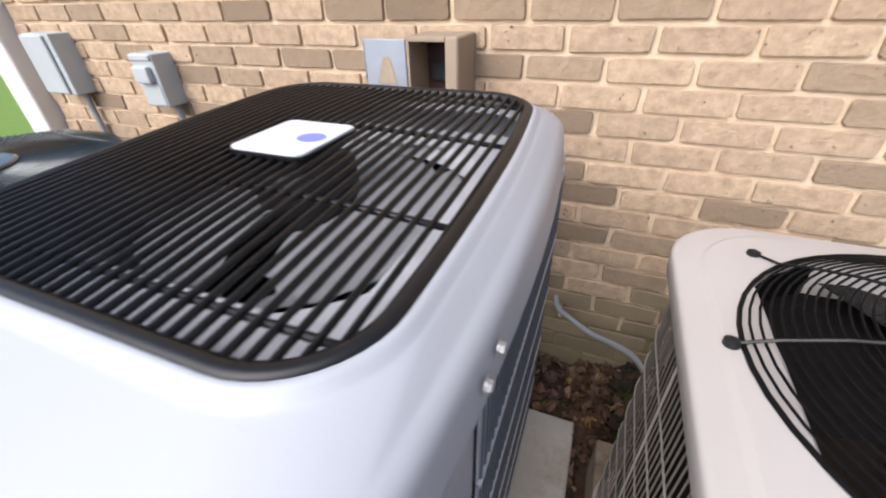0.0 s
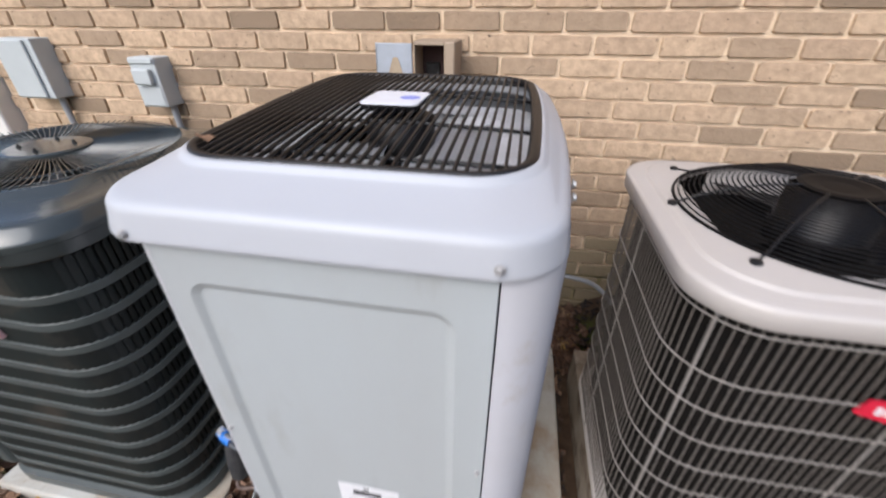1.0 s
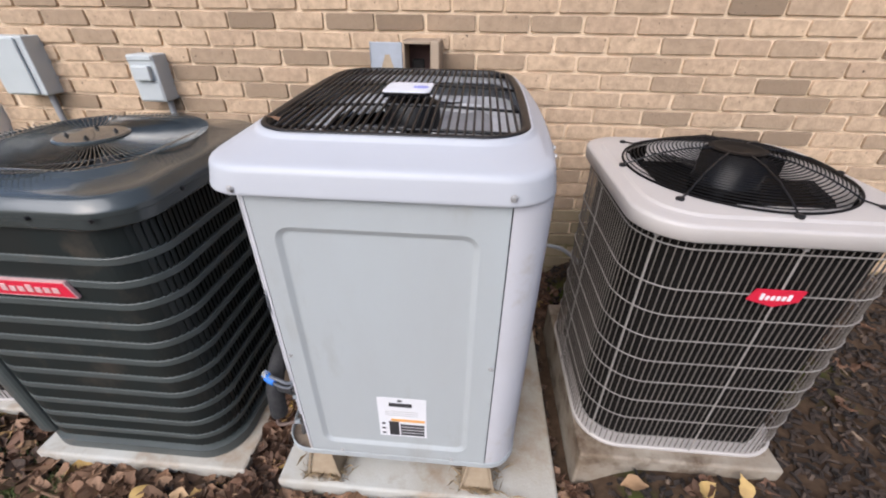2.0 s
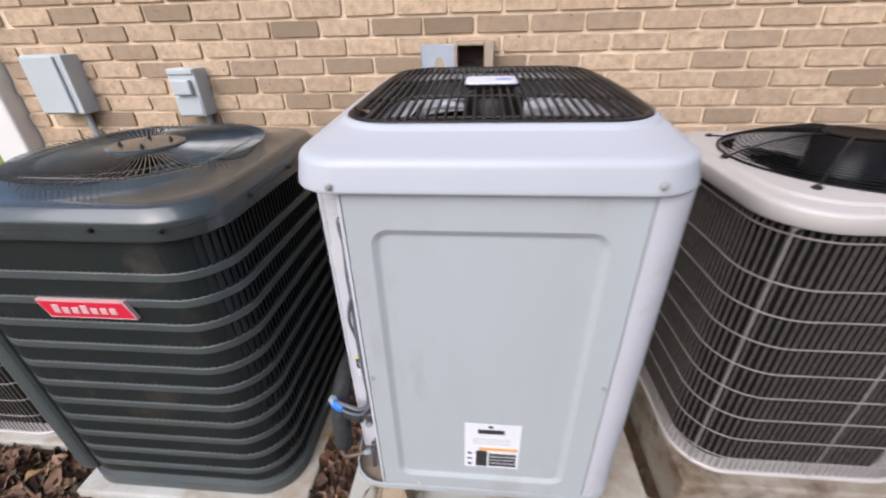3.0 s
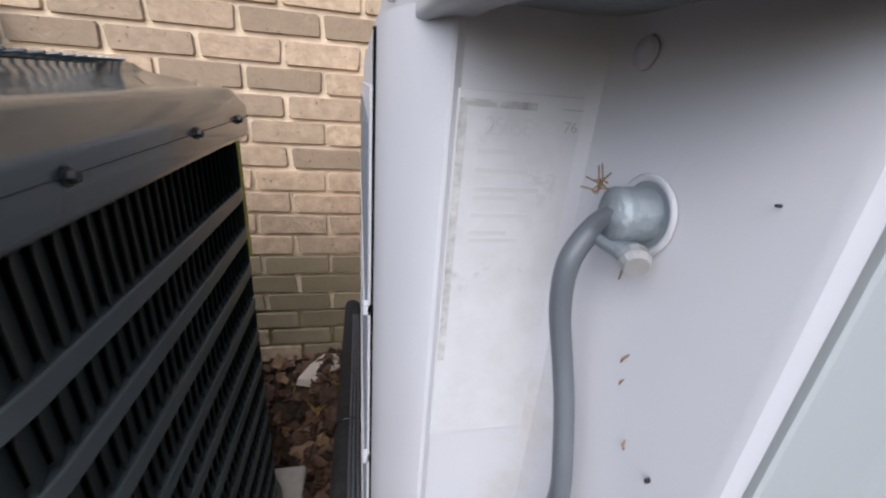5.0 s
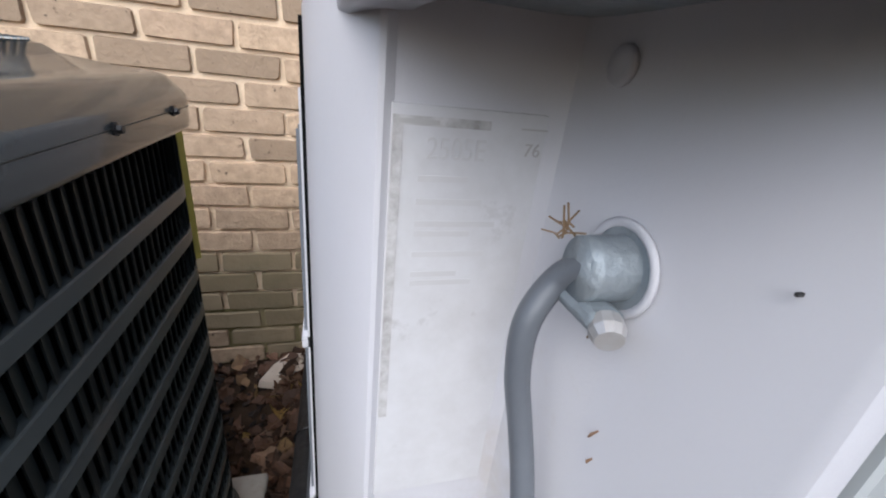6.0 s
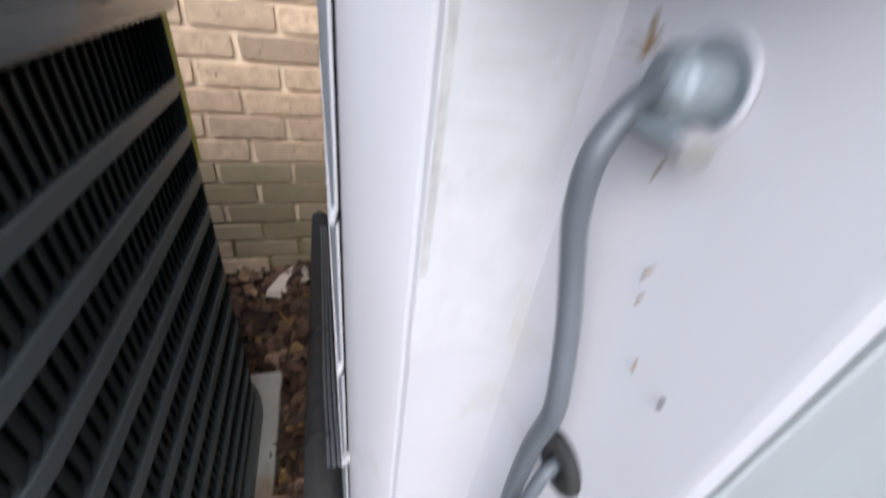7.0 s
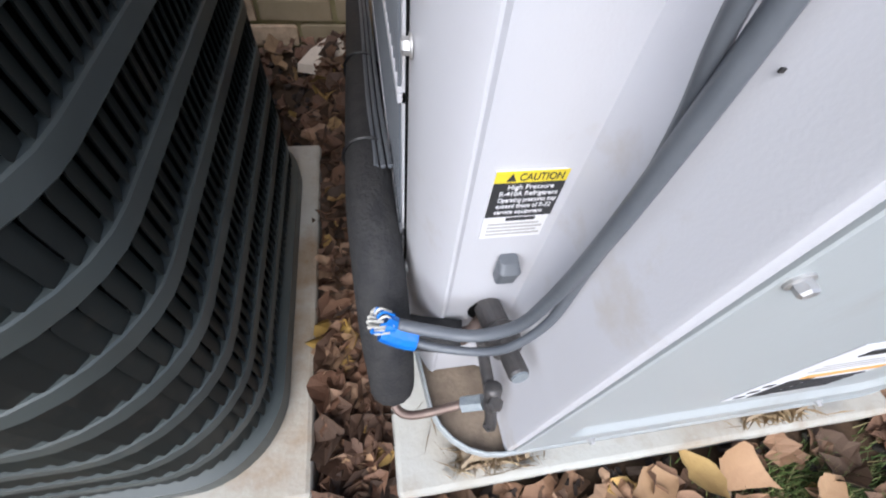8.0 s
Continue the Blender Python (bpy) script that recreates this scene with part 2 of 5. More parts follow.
M_LAWN = mat("lawn", (0.17, 0.27, 0.06), 0.9, second=(0.24, 0.34, 0.09), scale=20, amount=0.7, bump=1.0, bump_scale=80, spec=0.1)
LEAFC = [(0.0, (0.03, 0.018, 0.01)), (0.25, (0.09, 0.048, 0.028)), (0.5, (0.19, 0.098, 0.055)), (0.72, (0.13, 0.062, 0.034)), (0.92, (0.32, 0.2, 0.125)), (1.0, (0.46, 0.29, 0.06))]
M_LEAVES = mat("dry_leaves", (0.2, 0.12, 0.07), 0.75, per_island=LEAFC, second=(0.09, 0.05, 0.03), scale=35, amount=0.5, bump=0.4, bump_scale=120)
PALEC = [(0.0, (0.06, 0.034, 0.018)), (0.3, (0.17, 0.092, 0.05)), (0.55, (0.32, 0.19, 0.11)), (0.75, (0.21, 0.11, 0.058)), (0.93, (0.46, 0.3, 0.18)), (1.0, (0.55, 0.36, 0.09))]
M_LEAVES_PALE = mat("pale_leaves", (0.3, 0.2, 0.12), 0.75, per_island=PALEC, second=(0.1, 0.06, 0.035), scale=35, amount=0.4, bump=0.4, bump_scale=120)
M_LEAF = mat("fallen_leaf", (0.42, 0.25, 0.1), 0.7, per_object=[(0.0, (0.38, 0.23, 0.12)), (0.6, (0.47, 0.32, 0.17)), (1.0, (0.5, 0.34, 0.11))], second=(0.22, 0.12, 0.06), scale=14, amount=0.5, bump=0.4, bump_scale=90)
M_MULCH = mat("mulch", (0.05, 0.03, 0.02), 0.9, per_island=[(0.0, (0.011, 0.008, 0.006)), (0.6, (0.035, 0.024, 0.018)), (0.95, (0.07, 0.048, 0.035)), (1.0, (0.26, 0.19, 0.13))], bump=0.5, bump_scale=120)
M_GRASS = mat("grass_blades", (0.07, 0.12, 0.02), 0.7, per_island=[(0.0, (0.04, 0.075, 0.012)), (0.7, (0.1, 0.15, 0.03)), (1.0, (0.25, 0.2, 0.09))])
M_DRY_GRASS = mat("dry_grass", (0.3, 0.22, 0.12), 0.8, per_island=[(0.0, (0.14, 0.095, 0.05)), (0.6, (0.3, 0.215, 0.115)), (1.0, (0.44, 0.34, 0.2))])
M_STONE = mat("broken_slab", (0.66, 0.55, 0.43), 0.9, second=(0.45, 0.36, 0.27), scale=14, amount=0.5, bump=0.4, bump_scale=60)
M_CABLE = mat("grey_cable", (0.105, 0.115, 0.13), 0.42, second=(0.16, 0.17, 0.185), scale=25, amount=0.4, bump=0.1, bump_scale=200)
M_CLAMP = mat("cast_zinc", (0.25, 0.285, 0.31), 0.45, 0.35, second=(0.38, 0.41, 0.42), scale=60, amount=0.6, bump=0.4, bump_scale=200)
M_BRASS = mat("dull_brass", (0.085, 0.075, 0.072), 0.45, 0.45, second=(0.17, 0.14, 0.125), scale=70, amount=0.5, bump=0.2)
M_COPPER = mat("aged_copper", (0.17, 0.12, 0.1), 0.45, 0.5, second=(0.3, 0.24, 0.2), scale=40, amount=0.5)
M_BLUE = mat("blue_tape", (0.01, 0.12, 0.5), 0.35, second=(0.02, 0.25, 0.7), scale=60, amount=0.5, bump=0.3, bump_scale=150)
M_TWIST = mat("bare_strands", (0.6, 0.58, 0.52), 0.4, 0.2)
M_BOX_GREY = mat("grey_plastic", (0.47, 0.5, 0.5), 0.5, second=(0.36, 0.4, 0.4), scale=6, amount=0.4)
M_BOX_STEEL = mat("galvanised_door", (0.42, 0.46, 0.52), 0.4, 0.4, second=(0.32, 0.34, 0.36), scale=20, amount=0.5)
M_BOX_TAN = mat("tan_painted_steel", (0.36, 0.28, 0.2), 0.6, second=(0.26, 0.2, 0.14), scale=12, amount=0.4)
M_BOX_IN = mat("maroon_inside", (0.05, 0.022, 0.02), 0.7)
M_PIPE_GREY = mat("grey_conduit", (0.3, 0.31, 0.32), 0.55)
M_TRIM = mat("white_trim", (0.75, 0.72, 0.68), 0.5, second=(0.62, 0.58, 0.52), scale=5, amount=0.3)
M_TWIG = mat("twig", (0.25, 0.15, 0.09), 0.8, second=(0.12, 0.07, 0.04), scale=30, amount=0.6)
M_STRAW = mat("dry_straw", (0.24, 0.17, 0.1), 0.8, second=(0.2, 0.11, 0.05), scale=200, amount=0.6)
M_FOOT = mat("tan_plastic", (0.40, 0.32, 0.22), 0.7, second=(0.27, 0.19, 0.12), scale=30, amount=0.6)

# ---------------------------------------------------------------- ground
def ground_z(x, y):
    rise = min(1.0, max(0.0, (y + 0.55) / 0.5))
    n = noise.noise(Vector((x * 3.1, y * 3.1, 0.3))) * 0.012 + noise.noise(Vector((x * 11, y * 11, 1.3))) * 0.006
    near = max(0.0, 1 - max(0.0, -y - 6) / 4)
    side = min(1.0, max(0.0, (x + 0.06) / 0.22))
    return -0.055 + 0.045 * rise * rise * (3 - 2 * rise) + 0.125 * side * side * (3 - 2 * side) * near + n * near


bm = bmesh.new()
xs = [-60, -20, -8, -4.5, -3.4] + [-2.8 + 0.06 * i for i in range(84)] + [2.6, 4, 8, 20, 60]
ys = [-60, -20, -8, -4.5, -3] + [-2.4 + 0.06 * i for i in range(45)] + [0.6, 2, 6, 20, 60]
grid = [[bm.verts.new((x, y, ground_z(x, y) if y < 0.4 else -0.03)) for x in xs] for y in ys]
for a, b in zip(grid, grid[1:]):
    for i in range(len(xs) - 1):
        bm.faces.new((a[i], a[i + 1], b[i + 1], b[i]))
tagged(part("ground", bm, M_SOIL, smooth=True), "dark bare soil with mossy patches beside the house", "ground", kind="structure")
bm = bmesh.new()
vs = [bm.verts.new(p) for p in ((-40, 0.6, 0.0), (-2.95, 0.6, 0.0), (-2.95, 40, 0.0), (-40, 40, 0.0), (-40, -3.0, 0.0), (-3.1, -1.2, 0.0))]
bm.faces.new((vs[0], vs[4], vs[5], vs[1]))
bm.faces.new((vs[0], vs[1], vs[2], vs[3]))
tagged(part("lawn", bm, M_LAWN), "green lawn beyond the corner of the house", "lawn", kind="structure")

# ---------------------------------------------------------------- brick wall
COURSE, BRICK = 0.0677, 0.203
WALL_L, WALL_R, TOP = -2.66, 3.2, 2.75
M_MOSSY_SHADE = mat("mossy_shaded_mortar", (0.34, 0.28, 0.16), 0.95, second=(0.16, 0.15, 0.06), scale=6, amount=0.9, bump=0.4, bump_scale=120, spec=0.2)
wall = part("wall_north", boxed(WALL_L + .004, WALL_R, 0.006, 0.22, -0.25, TOP), M_MORTAR)
tagged(wall, "tan tumbled brick house wall with cream mortar joints", "wall", kind="structure")

# mossy mortar strip; the shade low on the wall is put into its colour
part("damp_course", boxed(WALL_L + .006, WALL_R - .002, 0.0045, 0.03, -0.22, 0.205), M_MOSSY_SHADE, wall, "mossy mortar at the foot of the wall, darkened in colour for shade")

# ---------------------------------------------------------------- pads
def pad(x0, x1, y0, y1, z0, z1, label, turn=0.0, material=None):
    cx, cy = (x0 + x1) / 2, (y0 + y1) / 2
    ob = part("equipment_pad", boxed(x0 - cx, x1 - cx, y0 - cy, y1 - cy, 0, z1 - z0, bevel=0.008, seg=2), material or M_CONCRETE)
    ob.matrix_basis = pose(cx, cy, z0, 0, 0, turn)
    return tagged(ob, label, "pad", "pads under the condensers")


pad(-0.942, -0.085, -1.168, -0.262, -0.075, 0.0, "pale grey concrete pad stained brown on the soil")
pad(-1.765, -1.058, -1.150, -0.43, -0.075, 0.0, "grey concrete pad under the charcoal condenser")
pad(-0.03, 0.545, -1.075, -0.38, -0.075, 0.122, "grey pad stained brown with soil under the beige condenser", material=M_PAD_DIRTY)
pad(-2.62, -1.93, -1.0, -0.32, -0.08, -0.02, "weathered pad under the far condenser")

# ---------------------------------------------------------------- heat pump in the middle
HX0, HX1, HY0, HY1 = -0.914, -0.234, -1.148, -0.36
LIDB, BASEZ = 0.9585, 0.14
hp = thing("heat_pump", "pale grey heat pump condenser with black top grille", "heat pump", (0, 0, 0))


def hp_print(o=0.0):
    """The cabinet's plan, with the recessed service corner at its front left."""
    x0, x1, y0, y1 = HX0 - o, HX1 + o, HY0 - o, HY1 + o
    p = []
    for cx, cy, a0, r in ((x1 - .03, y1 - .03, 0, .03), (x0 + .03, y1 - .03, 90, .03)):
        p += [(cx + r * math.cos(radians(a0 + 22.5 * i)), cy + r * math.sin(radians(a0 + 22.5 * i))) for i in range(5)]
    p += [(x0, -.965), (x0 + .0015, -.985), (x0 + .006, -1.005), (x0 + .014, -1.024), (x0 + .0215, -1.0405), (x0 + .0255, -1.0452), (x0 + .0275, -1.0456), (x0 + .031, -1.0437), (-.833, -1.0435), (-.8235, -1.048), (-.8195, -1.058), (-.8172, y0 + .005), (-.8155, y0 + .0015), (-.8125, y0), (-.8095, y0), (-.8095, y0 + .012), (-.3155, y0 + .012), (-.3155, y0)]
    p += [(x1 - .08 + .08 * math.sin(radians(11.25 * i)), y0 + .08 - .08 * math.cos(radians(11.25 * i))) for i in range(9)]
    return p


bm = bmesh.new()
P = hp_print()
loft(bm, [at_z(P, BASEZ + .012), at_z(P, LIDB + .004)])
part("cabinet", bm, M_POST, hp, "pale grey painted corner posts and recessed service corner", smooth="auto")


def tray_print(o=0.0):
    """The base tray's plan: rounded at all four corners."""
    p = []
    for cx, cy, a0, r in ((HX1 - .03, HY1 - .03, 0, .03), (HX0 + .03, HY1 - .03, 90, .03), (HX0 + .094, HY0 + .076, 180, .076), (HX1 - .08, HY0 + .08, 270, .08)):
        if a0 == 180:
            p += [(HX0 - o, -.96), (HX0 + .012 - o, -1.02)]
        p += [(cx + (r + o) * math.cos(radians(a0 + 15 * i)), cy + (r + o) * math.sin(radians(a0 + 15 * i))) for i in range(7)]
    return p


bm = bmesh.new()
loft(bm, [at_z(tray_print(.0), BASEZ - .004), at_z(tray_print(.003), BASEZ), at_z(tray_print(.003), BASEZ + .018), at_z(tray_print(.002), BASEZ + .0195), at_z(tray_print(.0005), BASEZ + .0195), at_z(tray_print(-.0008), BASEZ + .018), at_z(tray_print(-.001), BASEZ + .004)])
pan = part("base_pan", bm, M_PANEL, hp)
bm = bmesh.new()
vv = [bm.verts.new(p) for p in at_z(tray_print(-.0014), BASEZ + .0046)]
bm.faces.new(vv)
part("tray_floor", bm, M_TRAY_DIRT, pan, "dirty floor of the base tray")

# front service panel with its pressed field
bm = bmesh.new()
px0, px1, pz0, pz1 = -.807, -.318, BASEZ + .0205, LIDB - .0045
cx, cz, hx, hz = (px0 + px1) / 2, (pz0 + pz1) / 2, (px1 - px0) / 2, (pz1 - pz0) / 2
ex0, ex1, ez0, ez1 = -.764, -.372, .205, .887
ecx, ecz, ehx, ehz = (ex0 + ex1) / 2, (ez0 + ez1) / 2, (ex1 - ex0) / 2, (ez1 - ez0) / 2


def on_front(pts, y):
    return [(x, y, z) for x, z in pts]


yf = HY0 - .002
loft(bm, [on_front(rr(cx, cz, hx, hz, .002, 8), HY0 + .010), on_front(rr(cx, cz, hx, hz, .002, 8), yf + .001), on_front(rr(cx, cz, hx - .001, hz - .001, .002, 8), yf),
          on_front(rr(ecx, ecz, ehx + .003, ehz + .003, .034, 8), yf), on_front(rr(ecx, ecz, ehx, ehz, .03, 8), yf + .0012), on_front(rr(ecx, ecz, ehx - .009, ehz - .009, .022, 8), yf + .0062),
          on_front(rr(ecx, ecz, ehx - .013, ehz - .013, .02, 8), yf + .007)])
panel = part("service_panel", bm, M_PANEL, hp, "pale greenish grey pressed steel front panel")
part("panel_joint", boxed(px0 - .002, px1 + .002, HY0 + .0005, HY0 + .011, pz1 + .0004, LIDB + .002), M_DARK, hp)
part("sill_filler", boxed(px0, px1, HY0 + .0015, HY0 + .011, BASEZ + .005, pz0 - .0004), M_PANEL, hp)
part("panel_joint", boxed(px1 + .0004, px1 + .0022, HY0 + .002, HY0 + .011, pz0, pz1), M_DARK, hp)
part("panel_joint", boxed(px0 - .0022, px0 - .0004, HY0 + .002, HY0 + .011, pz0, pz1), M_DARK, hp)
for x, z in ((-.799, .541), (-.327, .543), (-.72, BASEZ + .03), (-.41, BASEZ + .03)):
    screw(hp, (x, yf, z), (0, -1, 0), .0036)

# lid
LX0, LX1, LY0, LY1 = -.893, -.244, -1.163, -.345
lcx, lcy, lhx, lhy = (LX0 + LX1) / 2, (LY0 + LY1) / 2, (LX1 - LX0) / 2, (LY1 - LY0) / 2
GX0, GX1, GY0, GY1 = -.822, -.286, -1.053, -.415
gcx, gcy, ghx, ghy = (GX0 + GX1) / 2, (GY0 + GY1) / 2, (GX1 - GX0) / 2, (GY1 - GY0) / 2


def lidring(inset, z, r):
    """One ring of the lid: its sides bow out between the corners."""
    out = []
    for x, y in rr(lcx, lcy, lhx - inset, lhy - inset, r, 10):
        u = min(1.0, abs(y - lcy) / lhy)
        bow = (.027 if x > lcx else .013) * (1 - u ** 2) * min(1.0, abs(x - lcx) / lhx)
        out.append((x + (bow if x > lcx else -bow), y, z))
    return dense(out)


def dense(ring):
    """Splits the two long sides, so that the bow is smooth."""
    out = []
    for a, b in zip(ring, ring[1:] + ring[:1]):
        out.append(a)
        if abs(a[1] - b[1]) > .3:
            sign = 1 if a[0] > lcx else -1
            for k in range(1, 12):
                y = a[1] + (b[1] - a[1]) * k / 12
                u0, u = abs(a[1] - lcy) / lhy, abs(y - lcy) / lhy
                base = a[0] + (b[0] - a[0]) * k / 12
                out.append((base + sign * (.027 if sign > 0 else .013) * (u0 ** 2 - u ** 2), y, a[2]))
    return out


def grille_half(u, side):
    """Half the grille's width at u (-1 front, 1 back): bowed sides, wider in front."""
    return ghx - .014 + .024 * (1 - u * u) + (.020 if side < 0 else .012) * (u * u if u < 0 else 0.0)


def grring(out, z, r=.085):
    pts = rr(gcx, gcy, ghx - .014 + out, ghy + out, max(.004, r + out), 10)
    pts = [q for a, b in zip(pts, pts[1:] + pts[:1]) for q in ([(a[0] + (b[0] - a[0]) * k / 12, a[1] + (b[1] - a[1]) * k / 12) for k in range(12)] if abs(a[1] - b[1]) > .3 else [a])]
    return at_z([(x + (1 if x > gcx else -1) * (grille_half(max(-1, min(1, (y - gcy) / ghy)), x - gcx) - ghx + .014) * min(1.0, abs(x - gcx) / ghx), y) for x, y in pts], z)


def tilted(ring, k=0.045):
    """The lid's top climbs slightly towards the wall."""
    return [(x, y, z + k * (y + 1.06)) for x, y, z in ring]


bm = bmesh.new()
LR = .085
LB = LIDB - .003
loft(bm, [lidring(.02, LB + .002, LR), lidring(.003, LB, LR), lidring(.0005, LB + .0015, LR), lidring(0, LB + .004, LR), lidring(.0006, LB + .010, LR), tilted(lidring(.0045, LIDB + .030, LR), .02), tilted(lidring(.0055, LIDB + .039, LR), .02), tilted(lidring(.007, LIDB + .0455, LR), .025), tilted(lidring(.010, LIDB + .0505, LR), .03), tilted(lidring(.0145, LIDB + .054, LR), .035),
          tilted(lidring(.020, LIDB + .0565, LR), .04), tilted(lidring(.026, LIDB + .0583, LR)), tilted(grring(.020, LIDB + .0725)), tilted(grring(.017, LIDB + .0735)), tilted(grring(.014, LIDB + .0755)), tilted(grring(.010, LIDB + .080)), tilted(grring(.007, LIDB + .082)), tilted(grring(.003, LIDB + .083)), tilted(grring(-.002, LIDB + .079)), tilted(grring(-.004, LIDB + .048))], False, False)
lid = part("lid", bm, M_WHITE, hp, "smooth pale grey pressed lid with a raised rim", smooth=True)
bm = bmesh.new()
vv = [bm.verts.new(p) for p in lidring(.012, LIDB + .004, .12)]
bm.faces.new(vv)
# darker grey than the lid's paint, to deepen the shade in the service corner
part("lid_underside", bm, M_CLAMP, hp, "underside of the lid, in darker grey to deepen the shade below")
for v in ((-.8185, LY0 + .0005, .969), (-.319, LY0 + .0005, .9745)):
    screw(hp, v, (0, -1, 0), .0048)
for y, z in ((-.958, .982), (-.925, .990)):
    screw(hp, (LX1 + .0195 + .03 * (y + .958), y, z), (1, 0, 0), .0055)
    screw(hp, (LX0 - .007, y + .03, z), (-1, 0, 0), .0055)

# top grille
GZ = LIDB + .080
bm = bmesh.new()
loft(bm, [tilted(r) for r in (grring(.003, GZ + .002), grring(.002, GZ + .005), grring(-.003, GZ + .0065), grring(-.008, GZ + .006), grring(-.014, GZ + .002), grring(-.015, GZ - .006))], False, False)
part("grille_frame", bm, M_BLACK, hp, smooth=True)


def span_y(x):
    """How far the grille's opening reaches, front and back, at x."""
    ok = []
    for k in range(161):
        u = -1 + k / 80
        v, r = abs(u * ghy), .08
        over = max(0.0, v - (ghy - .009 - r))
        if over < r and abs(x - gcx) < grille_half(u, x - gcx) - .009 - (r - math.sqrt(r * r - over * over)):
            ok.append(gcy + u * ghy)
    return (min(ok), max(ok)) if ok else (0.0, 0.0)


def vane(pts, w, depth):
    """An upright blade with a rounded upper edge along the points."""
    section = ((-w, -depth), (w, -depth), (w * 1.1, .0005), (w * .6, .0028), (-w * .6, .0028), (-w * 1.1, .0005))
    return loft(bmesh.new(), [[(x + a, y, z + b) for a, b in section] for x, y, z in pts])


bars = 32
for i in range(bars):
    x = GX0 + .006 + (GX1 - GX0 - .012) * i / (bars - 1)
    a, b = span_y(x)
    if b - a < .05:
        continue
    n = 6
    pts = [(x, a + (b - a) * k / n, GZ + .002 + .010 * (1 - ((a + (b - a) * k / n - gcy) / ghy) ** 2) * (1 - ((x - gcx) / ghx) ** 2)) for k in range(n + 1)]
    part("grille_bar", vane(tilted(pts), .0023, .0034), M_BLACK, hp)
for y in (-1.005, -.85, -.645, -.475):
    u = (y - gcy) / ghy
    cut = .02 if abs(u) > .8 else .010
    el, er = grille_half(u, -1) - cut, grille_half(u, 1) - cut
    pts = [(gcx - el + (el + er) * k / 10, y, GZ - .003 + .010 * (1 - u ** 2) * (1 - (k / 5 - 1) ** 2)) for k in range(11)]
    part("cross_bar", tubed(tilted(pts), .0038, 6), M_BLACK, hp, smooth=True)
# name plate on the grille
pcx, pcy, PZ = -.562, -.73, GZ + .012
bm = bmesh.new()
loft(bm, [at_z(rr(pcx, pcy, .053, .058, .014, 5), PZ + .006), at_z(rr(pcx, pcy, .061, .066, .016, 5), PZ + .016), at_z(rr(pcx, pcy, .061, .066, .016, 5), PZ + .019)])
plate = part("name_plate", bm, M_BLACK, hp, "white plate on a black plastic carrier")
bm = bmesh.new()
loft(bm, [at_z(rr(pcx, pcy, .058, .063, .014, 5), PZ + .018), at_z(rr(pcx, pcy, .058, .063, .014, 5), PZ + .0215), at_z(rr(pcx, pcy, .055, .060, .012, 5), PZ + .0225)])
part("plate_face", bm, M_PLATE, plate)
bm = bmesh.new()
loft(bm, [[(pcx + .030 + .020 * math.cos(a), pcy - .004 + .017 * math.sin(a), z) for a in [2 * math.pi * k / 24 for k in range(24)]] for z in (PZ + .0215, PZ + .0229)])
part("plate_mark", bm, M_BLUE_INK, plate, "blue oval mark")
# inside: shroud, motor, fan
bm = bmesh.new()
disc_loft(bm, (gcx, gcy), [(.30, LIDB + .036), (.262, LIDB + .034), (.250, LIDB + .02), (.247, LIDB - .09), (.262, LIDB - .13)], 40, False, False)
part("fan_orifice", bm, M_SHROUD, hp, "pale grey fan orifice ring", smooth=True)
bm = bmesh.new()
ref = rr(gcx, gcy, ghx + .004, ghy, .085, 10)
loft(bm, [[(x, y, LIDB + .0355) for x, y in ref], [(gcx + .262 * (x - gcx) / math.hypot(x - gcx, y - gcy), gcy + .262 * (y - gcy) / math.hypot(x - gcx, y - gcy), LIDB + .0352) for x, y in ref]], False, False)
part("fan_deck", bm, M_SHROUD, hp)
bm = bmesh.new()
disc_loft(bm, (gcx, gcy), [(.05, GZ + .008), (.07, GZ - .002), (.072, GZ - .075), (.06, GZ - .1), (.02, GZ - .102)], 28)
part("fan_motor", bm, M_BLACK, hp, smooth=True)
for k in range(3):
    bm = bmesh.new()
    a0 = radians(-75 + 120 * k)
    rings = []
    for i in range(7):
        r = .055 + .17 * i / 6
        w = radians(98 + 18 * i / 6)
        rings.append([(gcx + r * math.cos(a0 + w * j / 5), gcy + r * math.sin(a0 + w * j / 5), LIDB + .006 + .030 * (j / 5) ** 1.2 + .004 * math.sin(i)) for j in range(6)])
    vs = [[bm.verts.new(p) for p in ring] for ring in rings]
    for a, b in zip(vs, vs[1:]):
        for j in range(5):
            bm.faces.new((a[j], a[j + 1], b[j + 1], b[j]))
    bmesh.ops.solidify(bm, geom=list(bm.faces), thickness=.002)
    part("fan_blade", bm, M_SHROUD, hp, smooth=True)
# added disc closing the fan opening, coloured as unlit depth
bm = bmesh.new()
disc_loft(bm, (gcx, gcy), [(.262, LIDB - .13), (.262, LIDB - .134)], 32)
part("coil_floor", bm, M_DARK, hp)


